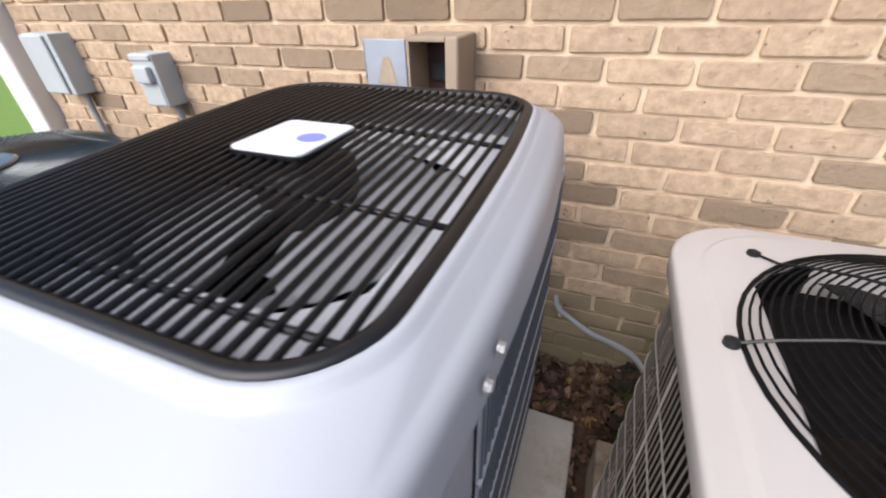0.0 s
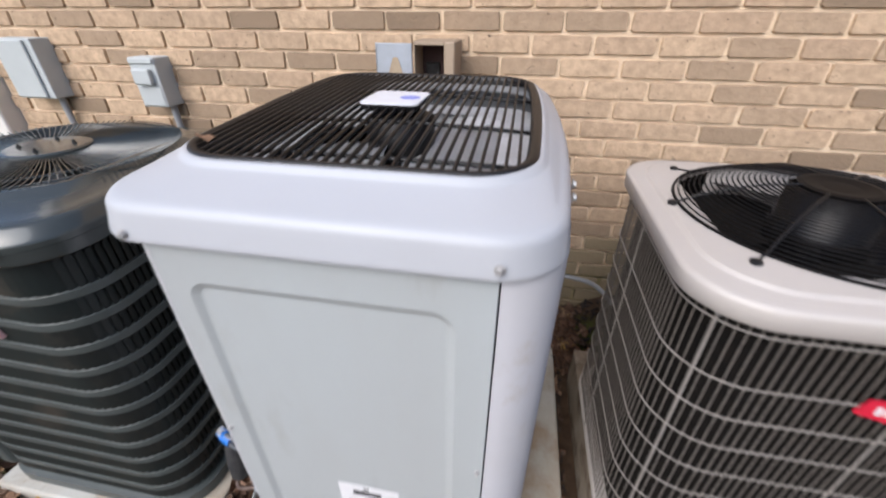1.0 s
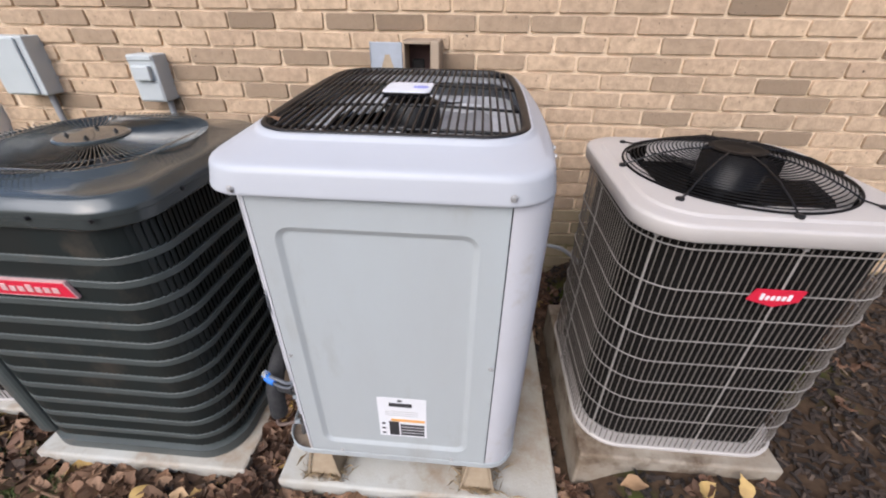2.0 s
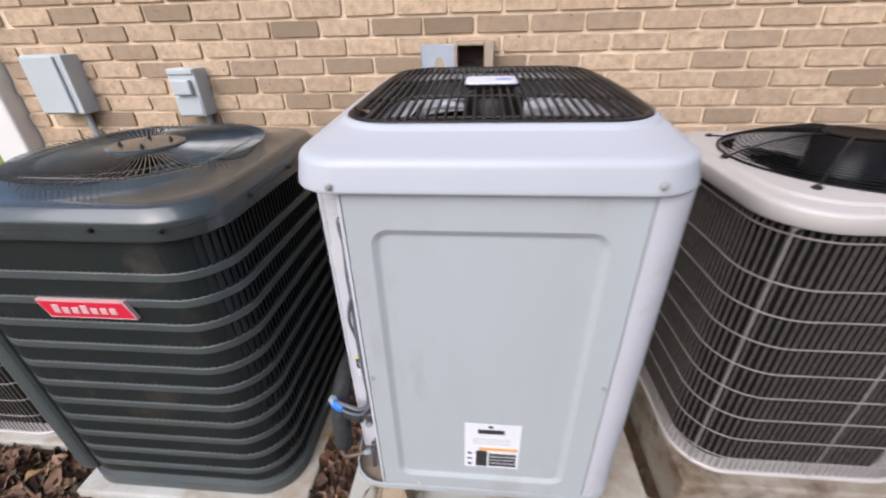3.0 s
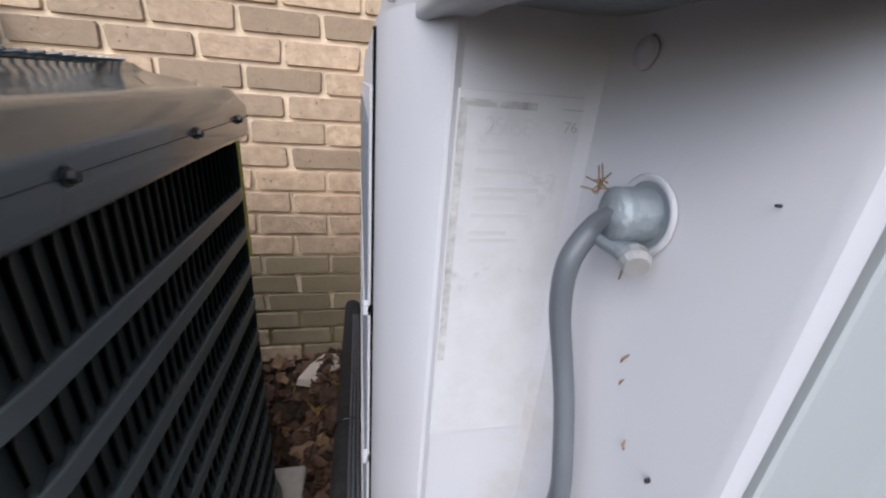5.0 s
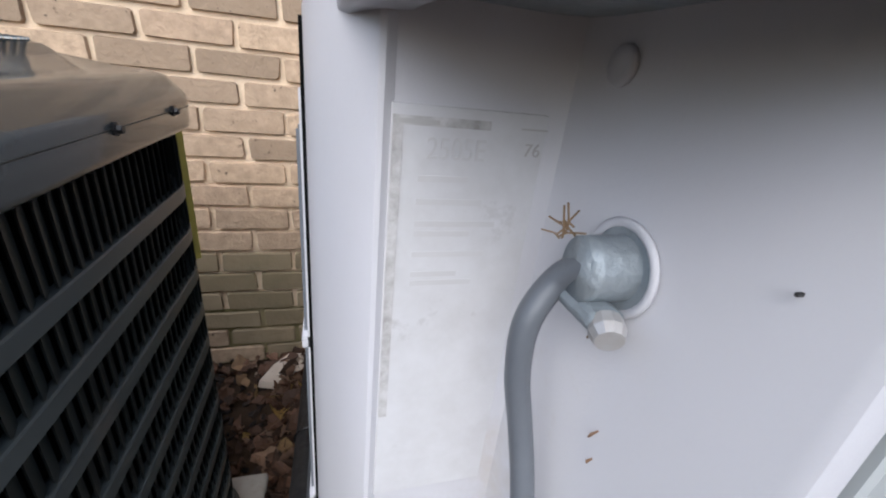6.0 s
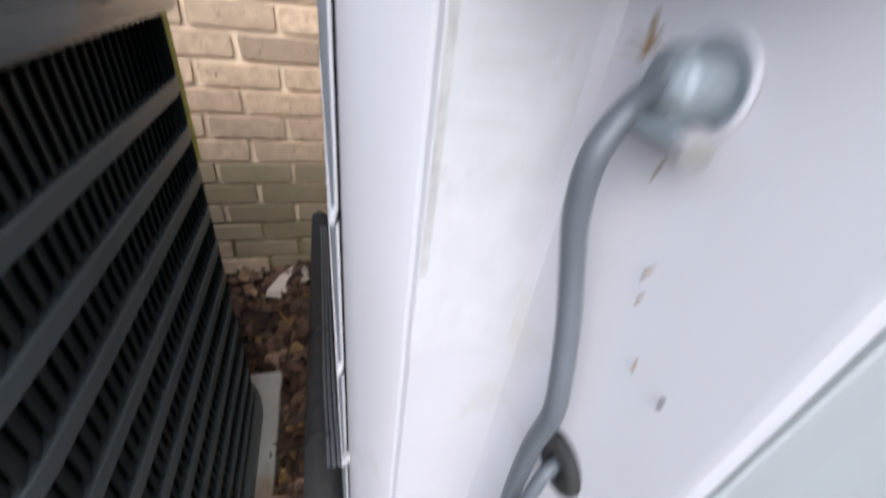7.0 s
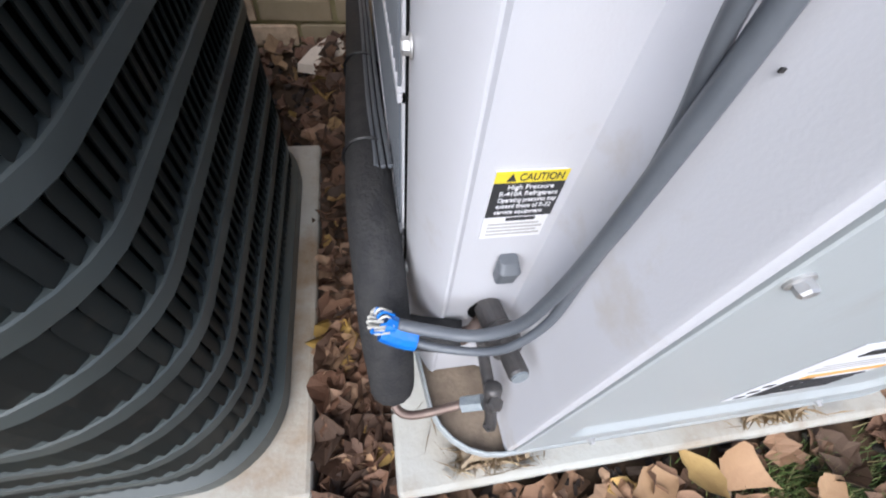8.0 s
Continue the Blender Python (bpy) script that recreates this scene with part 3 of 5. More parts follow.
# louvred coil guards on the sides: rows of upright slats
def coil_guard(parent, x, y0, y1, z0, z1, out, n):
    g = part("coil_guard", boxed(min(x, x + out * .003), max(x, x + out * .003), y0, y1, z0, z1), M_POST, parent)
    slot = bpy.data.meshes.new("slot")
    b = boxed(min(0, out * .0022), max(0, out * .0022), -.0014, .0014, z0 + .02, z1 - .02)
    b.to_mesh(slot)
    b.free()
    slot.materials.append(M_CABLE)
    for i in range(n):
        s = new("slot", slot)
        s.parent = g
        s.location = (x + out * .0032, y0 + (i + .5) * (y1 - y0) / n, 0)
    for k in range(1, 5):
        z = z0 + (z1 - z0) * k / 5
        part("guard_rail", boxed(min(x, x + out * .0065), max(x, x + out * .0065), y0, y1, z - .004, z + .004), M_POST, g)


coil_guard(hp, HX1, -.945, -.41, BASEZ + .05, LIDB - .01, 1, 34)
coil_guard(hp, HX0, -.962, -.41, BASEZ + .05, LIDB - .03, -1, 32)
part("post_seam", boxed(HX0 - .0014, HX0 + .001, -.970, -.9655, BASEZ + .04, LIDB), M_DARK, hp)
part("post_seam", boxed(HX1 - .001, HX1 + .0014, -.954, -.948, BASEZ + .04, LIDB), M_DARK, hp)
for z in (.53, .30):
    screw(hp, (HX0 + .0006, -.979, z), (-1, 0, 0), .005)

# feet
for x, y in ((-.80, -1.10), (-.33, -1.10), (-.80, -.42), (-.33, -.42)):
    bm = bmesh.new()
    loft(bm, [at_z(rr(x, y, .05, .042, .01, 3), 0.0), at_z(rr(x, y, .048, .040, .01, 3), 0.006), at_z(rr(x, y, .022, .022, .006, 3), BASEZ - .01), at_z(rr(x, y, .024, .024, .008, 3), BASEZ - .003)])
    foot = part("riser_foot", bm, M_FOOT, hp, "tan plastic pyramid riser foot")
    for sx in (-1, 1):
        part("foot_rib", tubed([(x + sx * .05, y - .044, .004), (x + sx * .026, y - .026, BASEZ - .006)], .0035, 5), M_FOOT, foot)
    part("foot_rib", tubed([(x - .05, y - .044, .005), (x + .05, y - .044, .005)], .0035, 5), M_FOOT, foot)

# stickers on the front panel and in the service corner
st = part("sticker", boxed(-.605, -.478, yf + .0058, yf + .0066, .247, .405), M_PAPER, panel, "white sticker with black bars and an orange strip")
part("sticker_print", boxed(-.575, -.515, yf + .0052, yf + .0058, .372, .386), M_INK, panel)
part("sticker_print", boxed(-.552, -.540, yf + .0052, yf + .0058, .392, .399), M_INK, panel)
part("sticker_print", boxed(-.572, -.482, yf + .0052, yf + .0058, .312, .322), M_ORANGE, panel)
part("sticker_print", boxed(-.578, -.552, yf + .0052, yf + .0058, .252, .310), M_INK, panel)
for k in range(4):
    part("sticker_print", boxed(-.548, -.484, yf + .0052, yf + .0058, .254 + .0125 * k, .263 + .0125 * k), M_INK, panel)
for k in range(3):
    part("sticker_print", boxed(-.598, -.588, yf + .0052, yf + .0058, .256 + .02 * k, .263 + .02 * k), M_INK, panel)
for k in range(3):
    part("sticker_print", boxed(-.587, -.50, yf + .0052, yf + .0056, .336 + .008 * k, .338 + .008 * k), M_INK_GREY, panel)

yl = -1.0445
rp = part("rating_label", boxed(-.884, -.8265, yl - .0009, yl + .0005, 0.748, .932, bevel=.0003), M_LABEL, hp, "faded scuffed rating label with worn print")
part("label_border", boxed(-.882, -.868, yl - .0012, yl - .0009, .926, .9275), M_INK_GREY, rp)
part("label_border", boxed(-.8385, -.8285, yl - .0012, yl - .0009, .9265, .9270), M_INK_GREY, rp)
part("label_border", boxed(-.8835, -.8800, yl - .0012, yl - .0009, .80, .926), M_GRIME, rp)
part("label_border", boxed(-.8835, -.8500, yl - .0011, yl - .0009, .9255, .9285), M_GRIME, rp)
letters("label_text", "2505E", .0105, pose(-.872, yl - .0012, .915, 90), M_FAINT, rp, width=.021)
letters("label_text", "76", .0065, pose(-.8365, yl - .0012, .9175, 90), M_INK_GREY, rp)
for k in range(7):
    z = .907 - .0068 * k - .0015 * (k % 3)
    w = .018 + .016 * ((k * 7) % 5) / 5
    part("label_print", boxed(-.874, -.874 + w, yl - .0011, yl - .0009, z, z + .0022), M_FAINT, rp)

ct = part("caution_label", boxed(-.8725, -.8265, yl - .0009, yl + .0004, .432, .495), M_PAPER, hp, "yellow black and white caution label")
part("label_band", boxed(-.8725, -.8265, yl - .0013, yl - .0009, .486, .495), M_YELLOW, ct)
part("label_field", boxed(-.8725, -.8265, yl - .0013, yl - .0009, .455, .486), M_INK, ct)
letters("label_text", "CAUTION", .008, pose(-.858, yl - .0015, .4878, 90), M_INK, ct, width=.027)
bm = bmesh.new()
vv = [bm.verts.new(p) for p in ((-.8655, yl - .0015, .4873), (-.8595, yl - .0015, .4873), (-.8625, yl - .0015, .4938))]
bm.faces.new(vv)
part("warning_triangle", bm, M_INK, ct)
for k, s in enumerate(("High Pressure", "R-410A Refrigerant", "Operating pressures may", "exceed those of R-22", "service equipment")):
    letters("label_text", s, .0055, pose(-.8695 + (.006 if k == 0 else .002), yl - .0015, .4806 - .0056 * k, 90), M_PAPER, ct, width=(.029, .037, .038, .036, .032)[k])
part("label_print", boxed(-.858, -.838, yl - .0013, yl - .0009, .4505, .4535), M_INK, ct)
for k in range(4):
    part("label_print", boxed(-.869, -.831 - .003 * (k % 2), yl - .0012, yl - .0009, .4355 + .0036 * k, .4373 + .0036 * k), M_INK_GREY, ct)

# service corner: conduit ring, cable clamp, grommets, valves
xc = -.8195
bm = bmesh.new()
disc_loft(bm, (0, 0), [(.0125, 0), (.0150, .0), (.0154, .0012), (.0142, .0022), (.0125, .0012)], 28, False, False)
ring = part("conduit_ring", bm, M_POST, hp, smooth=True)
ring.matrix_basis = Matrix.Translation((xc, -1.088, .894)) @ Vector((-1, 0, 0)).to_track_quat("Z", "Y").to_matrix().to_4x4()
bm = bmesh.new()
disc_loft(bm, (0, 0), [(.0128, -.001), (.0128, .0008)], 24)
kh = part("knockout", bm, M_CLAMP, hp)
kh.matrix_basis = Matrix.Translation((xc, -1.088, .894)) @ Vector((-1, 0, 0)).to_track_quat("Z", "Y").to_matrix().to_4x4()
bm = bmesh.new()
loft(bm, [[(xc + .004 - .019 * k / 5, -1.088 + .0102 * math.cos(a) * (1 - .04 * k), .894 + .0102 * math.sin(a)) for a in [2 * math.pi * j / 18 for j in range(18)]] for k in range(6)])
clamp = part("cable_clamp", bm, M_CLAMP, hp, "grey cast zinc cable clamp", smooth=True)
part("clamp_saddle", boxed(xc - .016, xc - .004, -1.101, -1.076, .880, .886, bevel=.0025, seg=2), M_CLAMP, clamp)
bm = bmesh.new()
disc_loft(bm, (0, 0), [(.0048, 0), (.0052, .004), (.004, .007)], 12)
s = part("clamp_screw", bm, M_SCREW, clamp)
s.matrix_basis = Matrix.Translation((xc - .010, -1.099, .883)) @ Vector((-.4, -1, -.3)).to_track_quat("Z", "Y").to_matrix().to_4x4()
for y, z, r in ((-1.105, .726, .012),):
    bm = bmesh.new()
    disc_loft(bm, (0, 0), [(r * 1.25, 0), (r * 1.25, .003), (r, .005), (r * .5, .005), (r * .45, .001)], 20)
    g = part("grommet", bm, M_BLACK_DULL, hp, smooth=True)
    g.matrix_basis = Matrix.Translation((xc, y, z)) @ Vector((-1, 0, 0)).to_track_quat("Z", "Y").to_matrix().to_4x4()
bm = bmesh.new()
disc_loft(bm, (0, 0), [(.006, 0), (.0055, .002), (.002, .0005)], 14)
g = part("dimple", bm, M_POST, hp, smooth=True)
g.matrix_basis = Matrix.Translation((xc, -1.066, .949)) @ Vector((-1, 0, 0)).to_track_quat("Z", "Y").to_matrix().to_4x4()

nest = thing("straw_tuft", "small tuft of dry straw caught on the cable clamp", "straw")
nrng = random.Random(5)
for k in range(10):
    c = Vector((xc - .013, -1.076, .901)) + Vector([nrng.gauss(0, .0015) for _ in range(3)])
    d = Vector((nrng.gauss(-.4, .8), nrng.gauss(.3, .8), nrng.gauss(.2, .7))).normalized() * nrng.uniform(.003, .009)
    part("straw", tubed([c - d * .4, c + Vector((0, 0, .001)), c + d], .00035, 4), M_STRAW, nest)
c = Vector((xc - .006, -1.092 + nrng.gauss(0, .002), .874))
part("straw", tubed([c, c + Vector((nrng.gauss(0, .003), nrng.gauss(0, .003), -.008))], .0004, 4), M_STRAW, nest)
specks = thing("dirt_specks", "small dark dirt crumbs stuck in the service corner", "dirt")
for k in range(5):
    y, z = nrng.uniform(-1.135, -1.05), nrng.uniform(.40, .94)
    sz = nrng.uniform(.0003, .0006)
    part("speck", boxed(xc - .0008, xc + .001, y - sz, y + sz, z - sz * nrng.uniform(.6, 2.5), z + sz), M_BLACK_DULL, specks)

for y, z, l in ((-1.099, .838, .003), (-1.101, .828, .002), (-1.112, .806, .0022), (-1.083, .745, .003)):
    lean = nrng.uniform(-.6, .6) * l
    part("speck", tubed([(xc - .0006, y - lean, z - l), (xc - .0014, y, z), (xc - .0006, y + lean, z + l)], [.0003, .0006, .0003], 5), M_TWIG, specks)

whip = thing("power_cable", "two grey cables run down the service corner", "cable")
main = [(xc - .010, -1.088, .896), (-.8345, -1.080, .886), (-.8425, -1.081, .872), (-.8425, -1.082, .852), (-.8385, -1.085, .83), (-.8365, -1.091, .81), (-.8355, -1.098, .785), (-.835, -1.1015, .765), (-.8355, -1.099, .735), (-.836, -1.100, .69), (-.835, -1.105, .62), (-.835, -1.105, .55), (-.835, -1.102, .49), (-.836, -1.095, .425), (-.845, -1.090, .378), (-.872, -1.083, .352), (-.905, -1.075, .353), (-.93, -1.068, .356)]
part("conduit", tubed(smooth_line(main), .0054, 10, flat=.85), M_CABLE, whip, smooth=True)
low = [(xc - .002, -1.105, .726), (xc - .010, -1.107, .722), (-.838, -1.1105, .700), (-.846, -1.106, .655), (-.842, -1.099, .61), (-.830, -1.096, .565), (-.8255, -1.096, .52), (-.8255, -1.096, .46), (-.831, -1.1005, .405), (-.850, -1.101, .367), (-.872, -1.0935, .345), (-.905, -1.083, .340), (-.932, -1.073, .345)]
part("control_wire", tubed(smooth_line(low), .0036, 8), M_CABLE, whip, smooth=True)

sv_at, sv_dir = Vector((-.845, -1.064, .329)), Vector((.006, -.054, .012))
facing = sv_dir.to_track_quat("Z", "Y").to_matrix().to_4x4()
bm = bmesh.new()
disc_loft(bm, (0, 0), [(.0125, -.022), (.0125, .006), (.0155, .009), (.0160, .020), (.0135, .024), (.0130, .030), (.0098, .033)], 18)
sv = part("service_valve", bm, M_VALVE, hp, "dark dull metal suction service valve", smooth=False)
sv.matrix_basis = Matrix.Translation(sv_at) @ facing
bm = bmesh.new()
disc_loft(bm, (0, 0), [(.0088, .032), (.0088, .052), (.0080, .054)], 16)
part("valve_cap", bm, M_VALVE, sv)
bm = bmesh.new()
disc_loft(bm, (0, 0), [(.0074, .0538), (.0070, .0556)], 16)
part("cap_end", bm, M_CLAMP, sv, "worn bright cap end")
bm = bmesh.new()
tube(bm, [(.010, 0, .012), (.022, 0, .012)], .0062, 8)
part("gauge_port", bm, M_VALVE, sv).matrix_basis = Matrix.Rotation(radians(200), 4, "Z")
bm = bmesh.new()
disc_loft(bm, (0, 0), [(.0165, 0), (.0165, .0015)], 20)
h1 = part("pipe_hole", bm, M_DARK, hp)
h1.matrix_basis = Matrix.Translation((-.848, yl - .0005, .318)) @ Vector((0, -1, 0)).to_track_quat("Z", "Y").to_matrix().to_4x4()
bm = bmesh.new()
loft(bm, [at_z(rr(-.846, yl - .006, .008, .006, .003, 3), .385), at_z(rr(-.846, yl - .008, .0085, .007, .003, 3), .402), at_z(rr(-.846, yl - .004, .007, .005, .003, 3), .408)])
part("plug_cover", bm, M_CABLE, hp, "dark grey plastic plug")
bm = bmesh.new()
tube(bm, [(-.838, -1.05, .235), (-.839, -1.085, .235), (-.840, -1.109, .232)], .0065, 10)
tube(bm, smooth_line([(-.838, -1.097, .249), (-.839, -1.103, .240), (-.840, -1.109, .230), (-.839, -1.117, .215), (-.838, -1.126, .199)], 2), [.0085, .0098, .0092, .0075, .0088, .0070, .0060, .0066, .0058], 12)
lv = part("liquid_valve", bm, M_VALVE, hp, "small dark metal liquid line valve", smooth=True)
for kx, kz, kr in ((-.8395, .243, .0085), (-.8385, .199, .0075)):
    bm = bmesh.new()
    disc_loft(bm, (kx, -1.113 if kz > .22 else -1.124), [(kr * .7, kz - .008), (kr, kz - .005), (kr, kz + .003), (kr * .75, kz + .006)], 6)
    part("valve_knob", bm, M_VALVE, lv)
part("flare_nut", tubed([(-.846, -1.105, .221), (-.866, -1.102, .209)], .0088, 6), M_CLAMP, lv)
lines = thing("refrigerant_line", "black foam insulated refrigerant line with blue tape", "pipe")
foam = [(-.945, .0, .215), (-.946, -.3, .24), (-.946, -.5, .27), (-.946, -.75, .315), (-.945, -.92, .345), (-.942, -1.0, .335), (-.940, -1.045, .29), (-.938, -1.062, .235), (-.938, -1.066, .19)]
foam_ob = part("foam_sleeve", tubed(smooth_line(foam), .0245, 14), M_BLACK_DULL, lines, smooth=True)
part("foam_stub", tubed([(-.938, -1.040, .292), (-.91, -1.052, .295), (-.885, -1.058, .297), (-.872, -1.061, .297)], .0165, 12), M_BLACK_DULL, lines, smooth=True)
part("suction_stub", tubed([(-.873, -1.061, .297), (-.860, -1.060, .303), (-.846, -1.050, .316)], .0085, 10), M_COPPER, lines, smooth=True)
part("copper_pipe", tubed(smooth_line([(-.938, -1.066, .215), (-.938, -1.076, .190), (-.934, -1.092, .181), (-.915, -1.101, .186), (-.866, -1.102, .209)]), .005, 10), M_COPPER, lines, smooth=True)
blue = part("blue_tape", tubed(smooth_line([(-.916, -1.074, .342), (-.929, -1.071, .345), (-.942, -1.066, .350)]), [.0118] * 17, 12), M_BLUE, lines, "bright blue electrical tape")
for k in range(14):
    a = 2.4 * k
    p0 = Vector((-.938, -1.066, .350))
    part("wire_strand", tubed(smooth_line([p0, p0 + Vector((-.010 + .003 * math.sin(a), .006 * math.cos(a), .006 + .004 * math.sin(2 * a))), p0 + Vector((-.008 + .007 * math.sin(a), .009 * math.cos(a), .012 + .004 * math.cos(a))), p0 + Vector((-.002 + .008 * math.sin(a * 2), .009 * math.cos(a), .008))], 5), .0011, 5), M_TWIST if k % 3 else M_BLUE, blue)
for k, dx in enumerate((0, .007, .014)):
    part("strap_wire", tubed(smooth_line([(-.940 + dx, -.12, .252), (-.940 + dx, -.45, .287), (-.940 + dx, -.75, .338), (-.937 + dx, -.90, .365)]), .0028, 6), M_CABLE, lines)
for y in (-.85, -.6):
    bm = bmesh.new()
    tube(bm, [(-.946 + .0265 * math.cos(a), y, .315 + (y + .75) * -.18 + .028 * math.sin(a)) for a in [2 * math.pi * j / 20 for j in range(20)]], .002, 5, closed=True)
    part("cable_tie", bm, M_BLACK, lines)

# ---------------------------------------------------------------- charcoal condenser
gd = thing("charcoal_condenser", "charcoal condenser with dark louvred sides and round top fan guard", "condenser")
AX, AY, AH = -1.43, -.785, .325
# plain core whose near-black colour stands for the shade behind the louvres
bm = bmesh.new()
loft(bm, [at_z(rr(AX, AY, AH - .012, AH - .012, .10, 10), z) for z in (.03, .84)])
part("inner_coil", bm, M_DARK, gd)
bm = bmesh.new()
loft(bm, [at_z(rr(AX, AY, AH + .004, AH + .004, .115, 10), .0), at_z(rr(AX, AY, AH + .012, AH + .012, .118, 10), .004), at_z(rr(AX, AY, AH + .012, AH + .012, .118, 10), .04), at_z(rr(AX, AY, AH - .01, AH - .01, .11, 10), .046)])
part("base_pan", bm, M_RIB, gd, smooth=False)
CT = .93


def capr(o, z, r=.115):
    return at_z(rr(AX, AY, AH + o, AH + o, r, 10), z)


def circ44(r, z):
    ref = rr(AX, AY, AH, AH, .115, 10)
    return [(AX + r * (x - AX) / math.hypot(x - AX, y - AY), AY + r * (y - AY) / math.hypot(x - AX, y - AY), z) for x, y in ref]


bm = bmesh.new()
loft(bm, [capr(-.005, .842), capr(.016, .840), capr(.018, .843), capr(.0185, .847), capr(.019, .877), capr(.0187, .8805), capr(.017, .8845), capr(.0045, .9025), capr(.001, .9053), capr(-.005, .9075), capr(-.013, .9088), capr(-.021, .9093), capr(-.034, .9105, .10), circ44(.300, .922), circ44(.290, .929), circ44(.281, .931), circ44(.272, .926), circ44(.268, .88)], False, False)
part("top_cap", bm, M_CAP, gd, "glossy charcoal painted top cap", smooth=True)
for i in range(11):
    z = .10 + .0652 * i
    bm = bmesh.new()
    loft(bm, [at_z(rr(AX, AY, AH + o, AH + o, .115 + o * .5, 8), z + dz) for o, dz in ((-.006, -.0110), (.0030, -.0104), (.0042, -.0088), (.0042, .0078), (.0030, .0096), (-.006, .0102))], False, False)
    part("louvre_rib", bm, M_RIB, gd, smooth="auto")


def along(hx, r, step):
    """Points along the plan of a rounded square with their outward directions."""
    straight, arc = 2 * (hx - r), math.pi * r / 2
    total, s, out = 4 * (straight + arc), 0.0, []
    n = int(total / step)
    for i in range(n):
        s = total * i / n
        k, d = int(s // (straight + arc)), s % (straight + arc)
        if d < straight:
            p, nrm = Vector((-(hx - r) + d, -hx)), Vector((0, -1))
        else:
            a = (d - straight) / r - math.pi / 2
            p, nrm = Vector((hx - r + r * math.cos(a), -(hx - r) + r * math.sin(a))), Vector((math.cos(a), math.sin(a)))
        turn = Matrix.Rotation(k * math.pi / 2, 2)
        out.append((turn @ p, turn @ nrm))
    return out


FINS = along(AH + .002, .113, .0165)
edges = [.046] + [.10 + .0652 * i for i in range(11)] + [.84]
bands = [(a + .0085, b - .0085) for a, b in zip(edges, edges[1:])]
spots = [(k, i) for k in range(len(bands)) for i in range(len(FINS))]
corner = Vector((.34, -.30, .62))
spots.sort(key=lambda s: (Vector((*FINS[s[1]][0], sum(bands[s[0]]) / 2)) - corner).length)
single = set(spots[:300])


def louvre(height):
    """A slanted louvre blade with rounded ends: points and faces, its outer edge at y = 0."""
    hw, cut = .0088, .009
    ends = [(-1, cut), (-.94, cut * .45), (-.72, cut * .1), (-.4, 0), (.4, 0), (.72, cut * .1), (.94, cut * .45), (1, cut)]
    line = ends + [(u, height - z) for u, z in reversed(ends)]
    pts = [(u * hw * .93, -.0006 + (u + 1) * hw * .32, z) for u, z in line] + [(u * hw * .93 + .0012, .002 + (u + 1) * hw * .32, z) for u, z in line]
    n = len(line)
    return pts, [tuple(range(n))] + [(q, q + n, (q + 1) % n + n, (q + 1) % n) for q in range(n)]


blade_meshes = {}
for k, (za, zb) in enumerate(bands):
    height = round(zb - za, 4)
    pts, sides = louvre(height)
    if height not in blade_meshes:
        me = bpy.data.meshes.new("louvre_fin")
        me.from_pydata(pts, [], sides)
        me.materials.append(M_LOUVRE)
        blade_meshes[height] = me
    verts, faces = [], []
    for i, (p, n) in enumerate(FINS):
        m = Matrix.Translation((AX + p.x, AY + p.y, za)) @ Matrix.Rotation(math.atan2(n.y, n.x) + math.pi / 2, 4, "Z")
        if (k, i) in single:
            f = new("louvre_fin", blade_meshes[height])
            f.parent = gd
            f.matrix_basis = m
            continue
        base = len(verts)
        verts += [tuple(m @ Vector(q)) for q in pts]
        faces += [tuple(base + q for q in f) for f in sides]
    me = bpy.data.meshes.new("louvre_band")
    me.from_pydata(verts, [], faces)
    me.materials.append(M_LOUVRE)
    ob = new("louvre_band", me)
    ob.parent = gd
    tagged(ob, kind="stuff")
part("cap_seam", loft(bmesh.new(), [capr(.0185, .8672), capr(.0194, .8676), capr(.0194, .8684), capr(.0185, .8688)], False, False), M_LOUVRE, gd)
# corner strip at the front left
part("corner_strip", boxed(AX - AH - .008, AX - AH + .05, AY - AH - .0, AY - AH + .05, .04, .842, bevel=.018, seg=3), M_RIB, gd)
# round guard: hub and radial wires
bm = bmesh.new()
disc_loft(bm, (AX, AY), [(.088, CT + .001), (.088, CT + .008), (.082, CT + .011), (.05, CT + .012)], 40)
hub = part("guard_hub", bm, M_CAP, gd, "charcoal hub plate with bolts")
for a in (30, 120, 210, 300):
    p = (AX + .055 * math.cos(radians(a)), AY + .055 * math.sin(radians(a)), CT + .011)
    bm = bmesh.new()
    disc_loft(bm, p[:2], [(.0055, p[2]), (.0055, p[2] + .0035), (.003, p[2] + .004), (.003, p[2] + .009)], 8)
    part("hub_bolt", bm, M_BLACK, hub)
spoke = bpy.data.meshes.new("guard_wire")
b = tubed([(.08, 0, CT + .004), (.15, 0, CT - .002), (.22, 0, CT - .003), (.268, 0, CT + .001), (.281, 0, CT + .0025)], .0015, 5)
b.to_mesh(spoke)
b.free()
spoke.materials.append(M_CAP)
for i in range(120):
    s = new("guard_wire", spoke)
    s.parent = gd
    s.matrix_basis = pose(AX, AY, 0, 0, 0, 3 * i)
for r, z in ((.20, CT - .005), (.262, CT - .0015)):
    part("guard_ring", tubed([(AX + r * math.cos(2 * math.pi * k / 48), AY + r * math.sin(2 * math.pi * k / 48), z) for k in range(48)], .0022, 5, closed=True), M_CAP, gd)
# funnel under the guard, with the well's shade in its colour
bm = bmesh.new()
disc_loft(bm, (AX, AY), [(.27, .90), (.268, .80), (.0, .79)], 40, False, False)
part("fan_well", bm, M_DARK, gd)
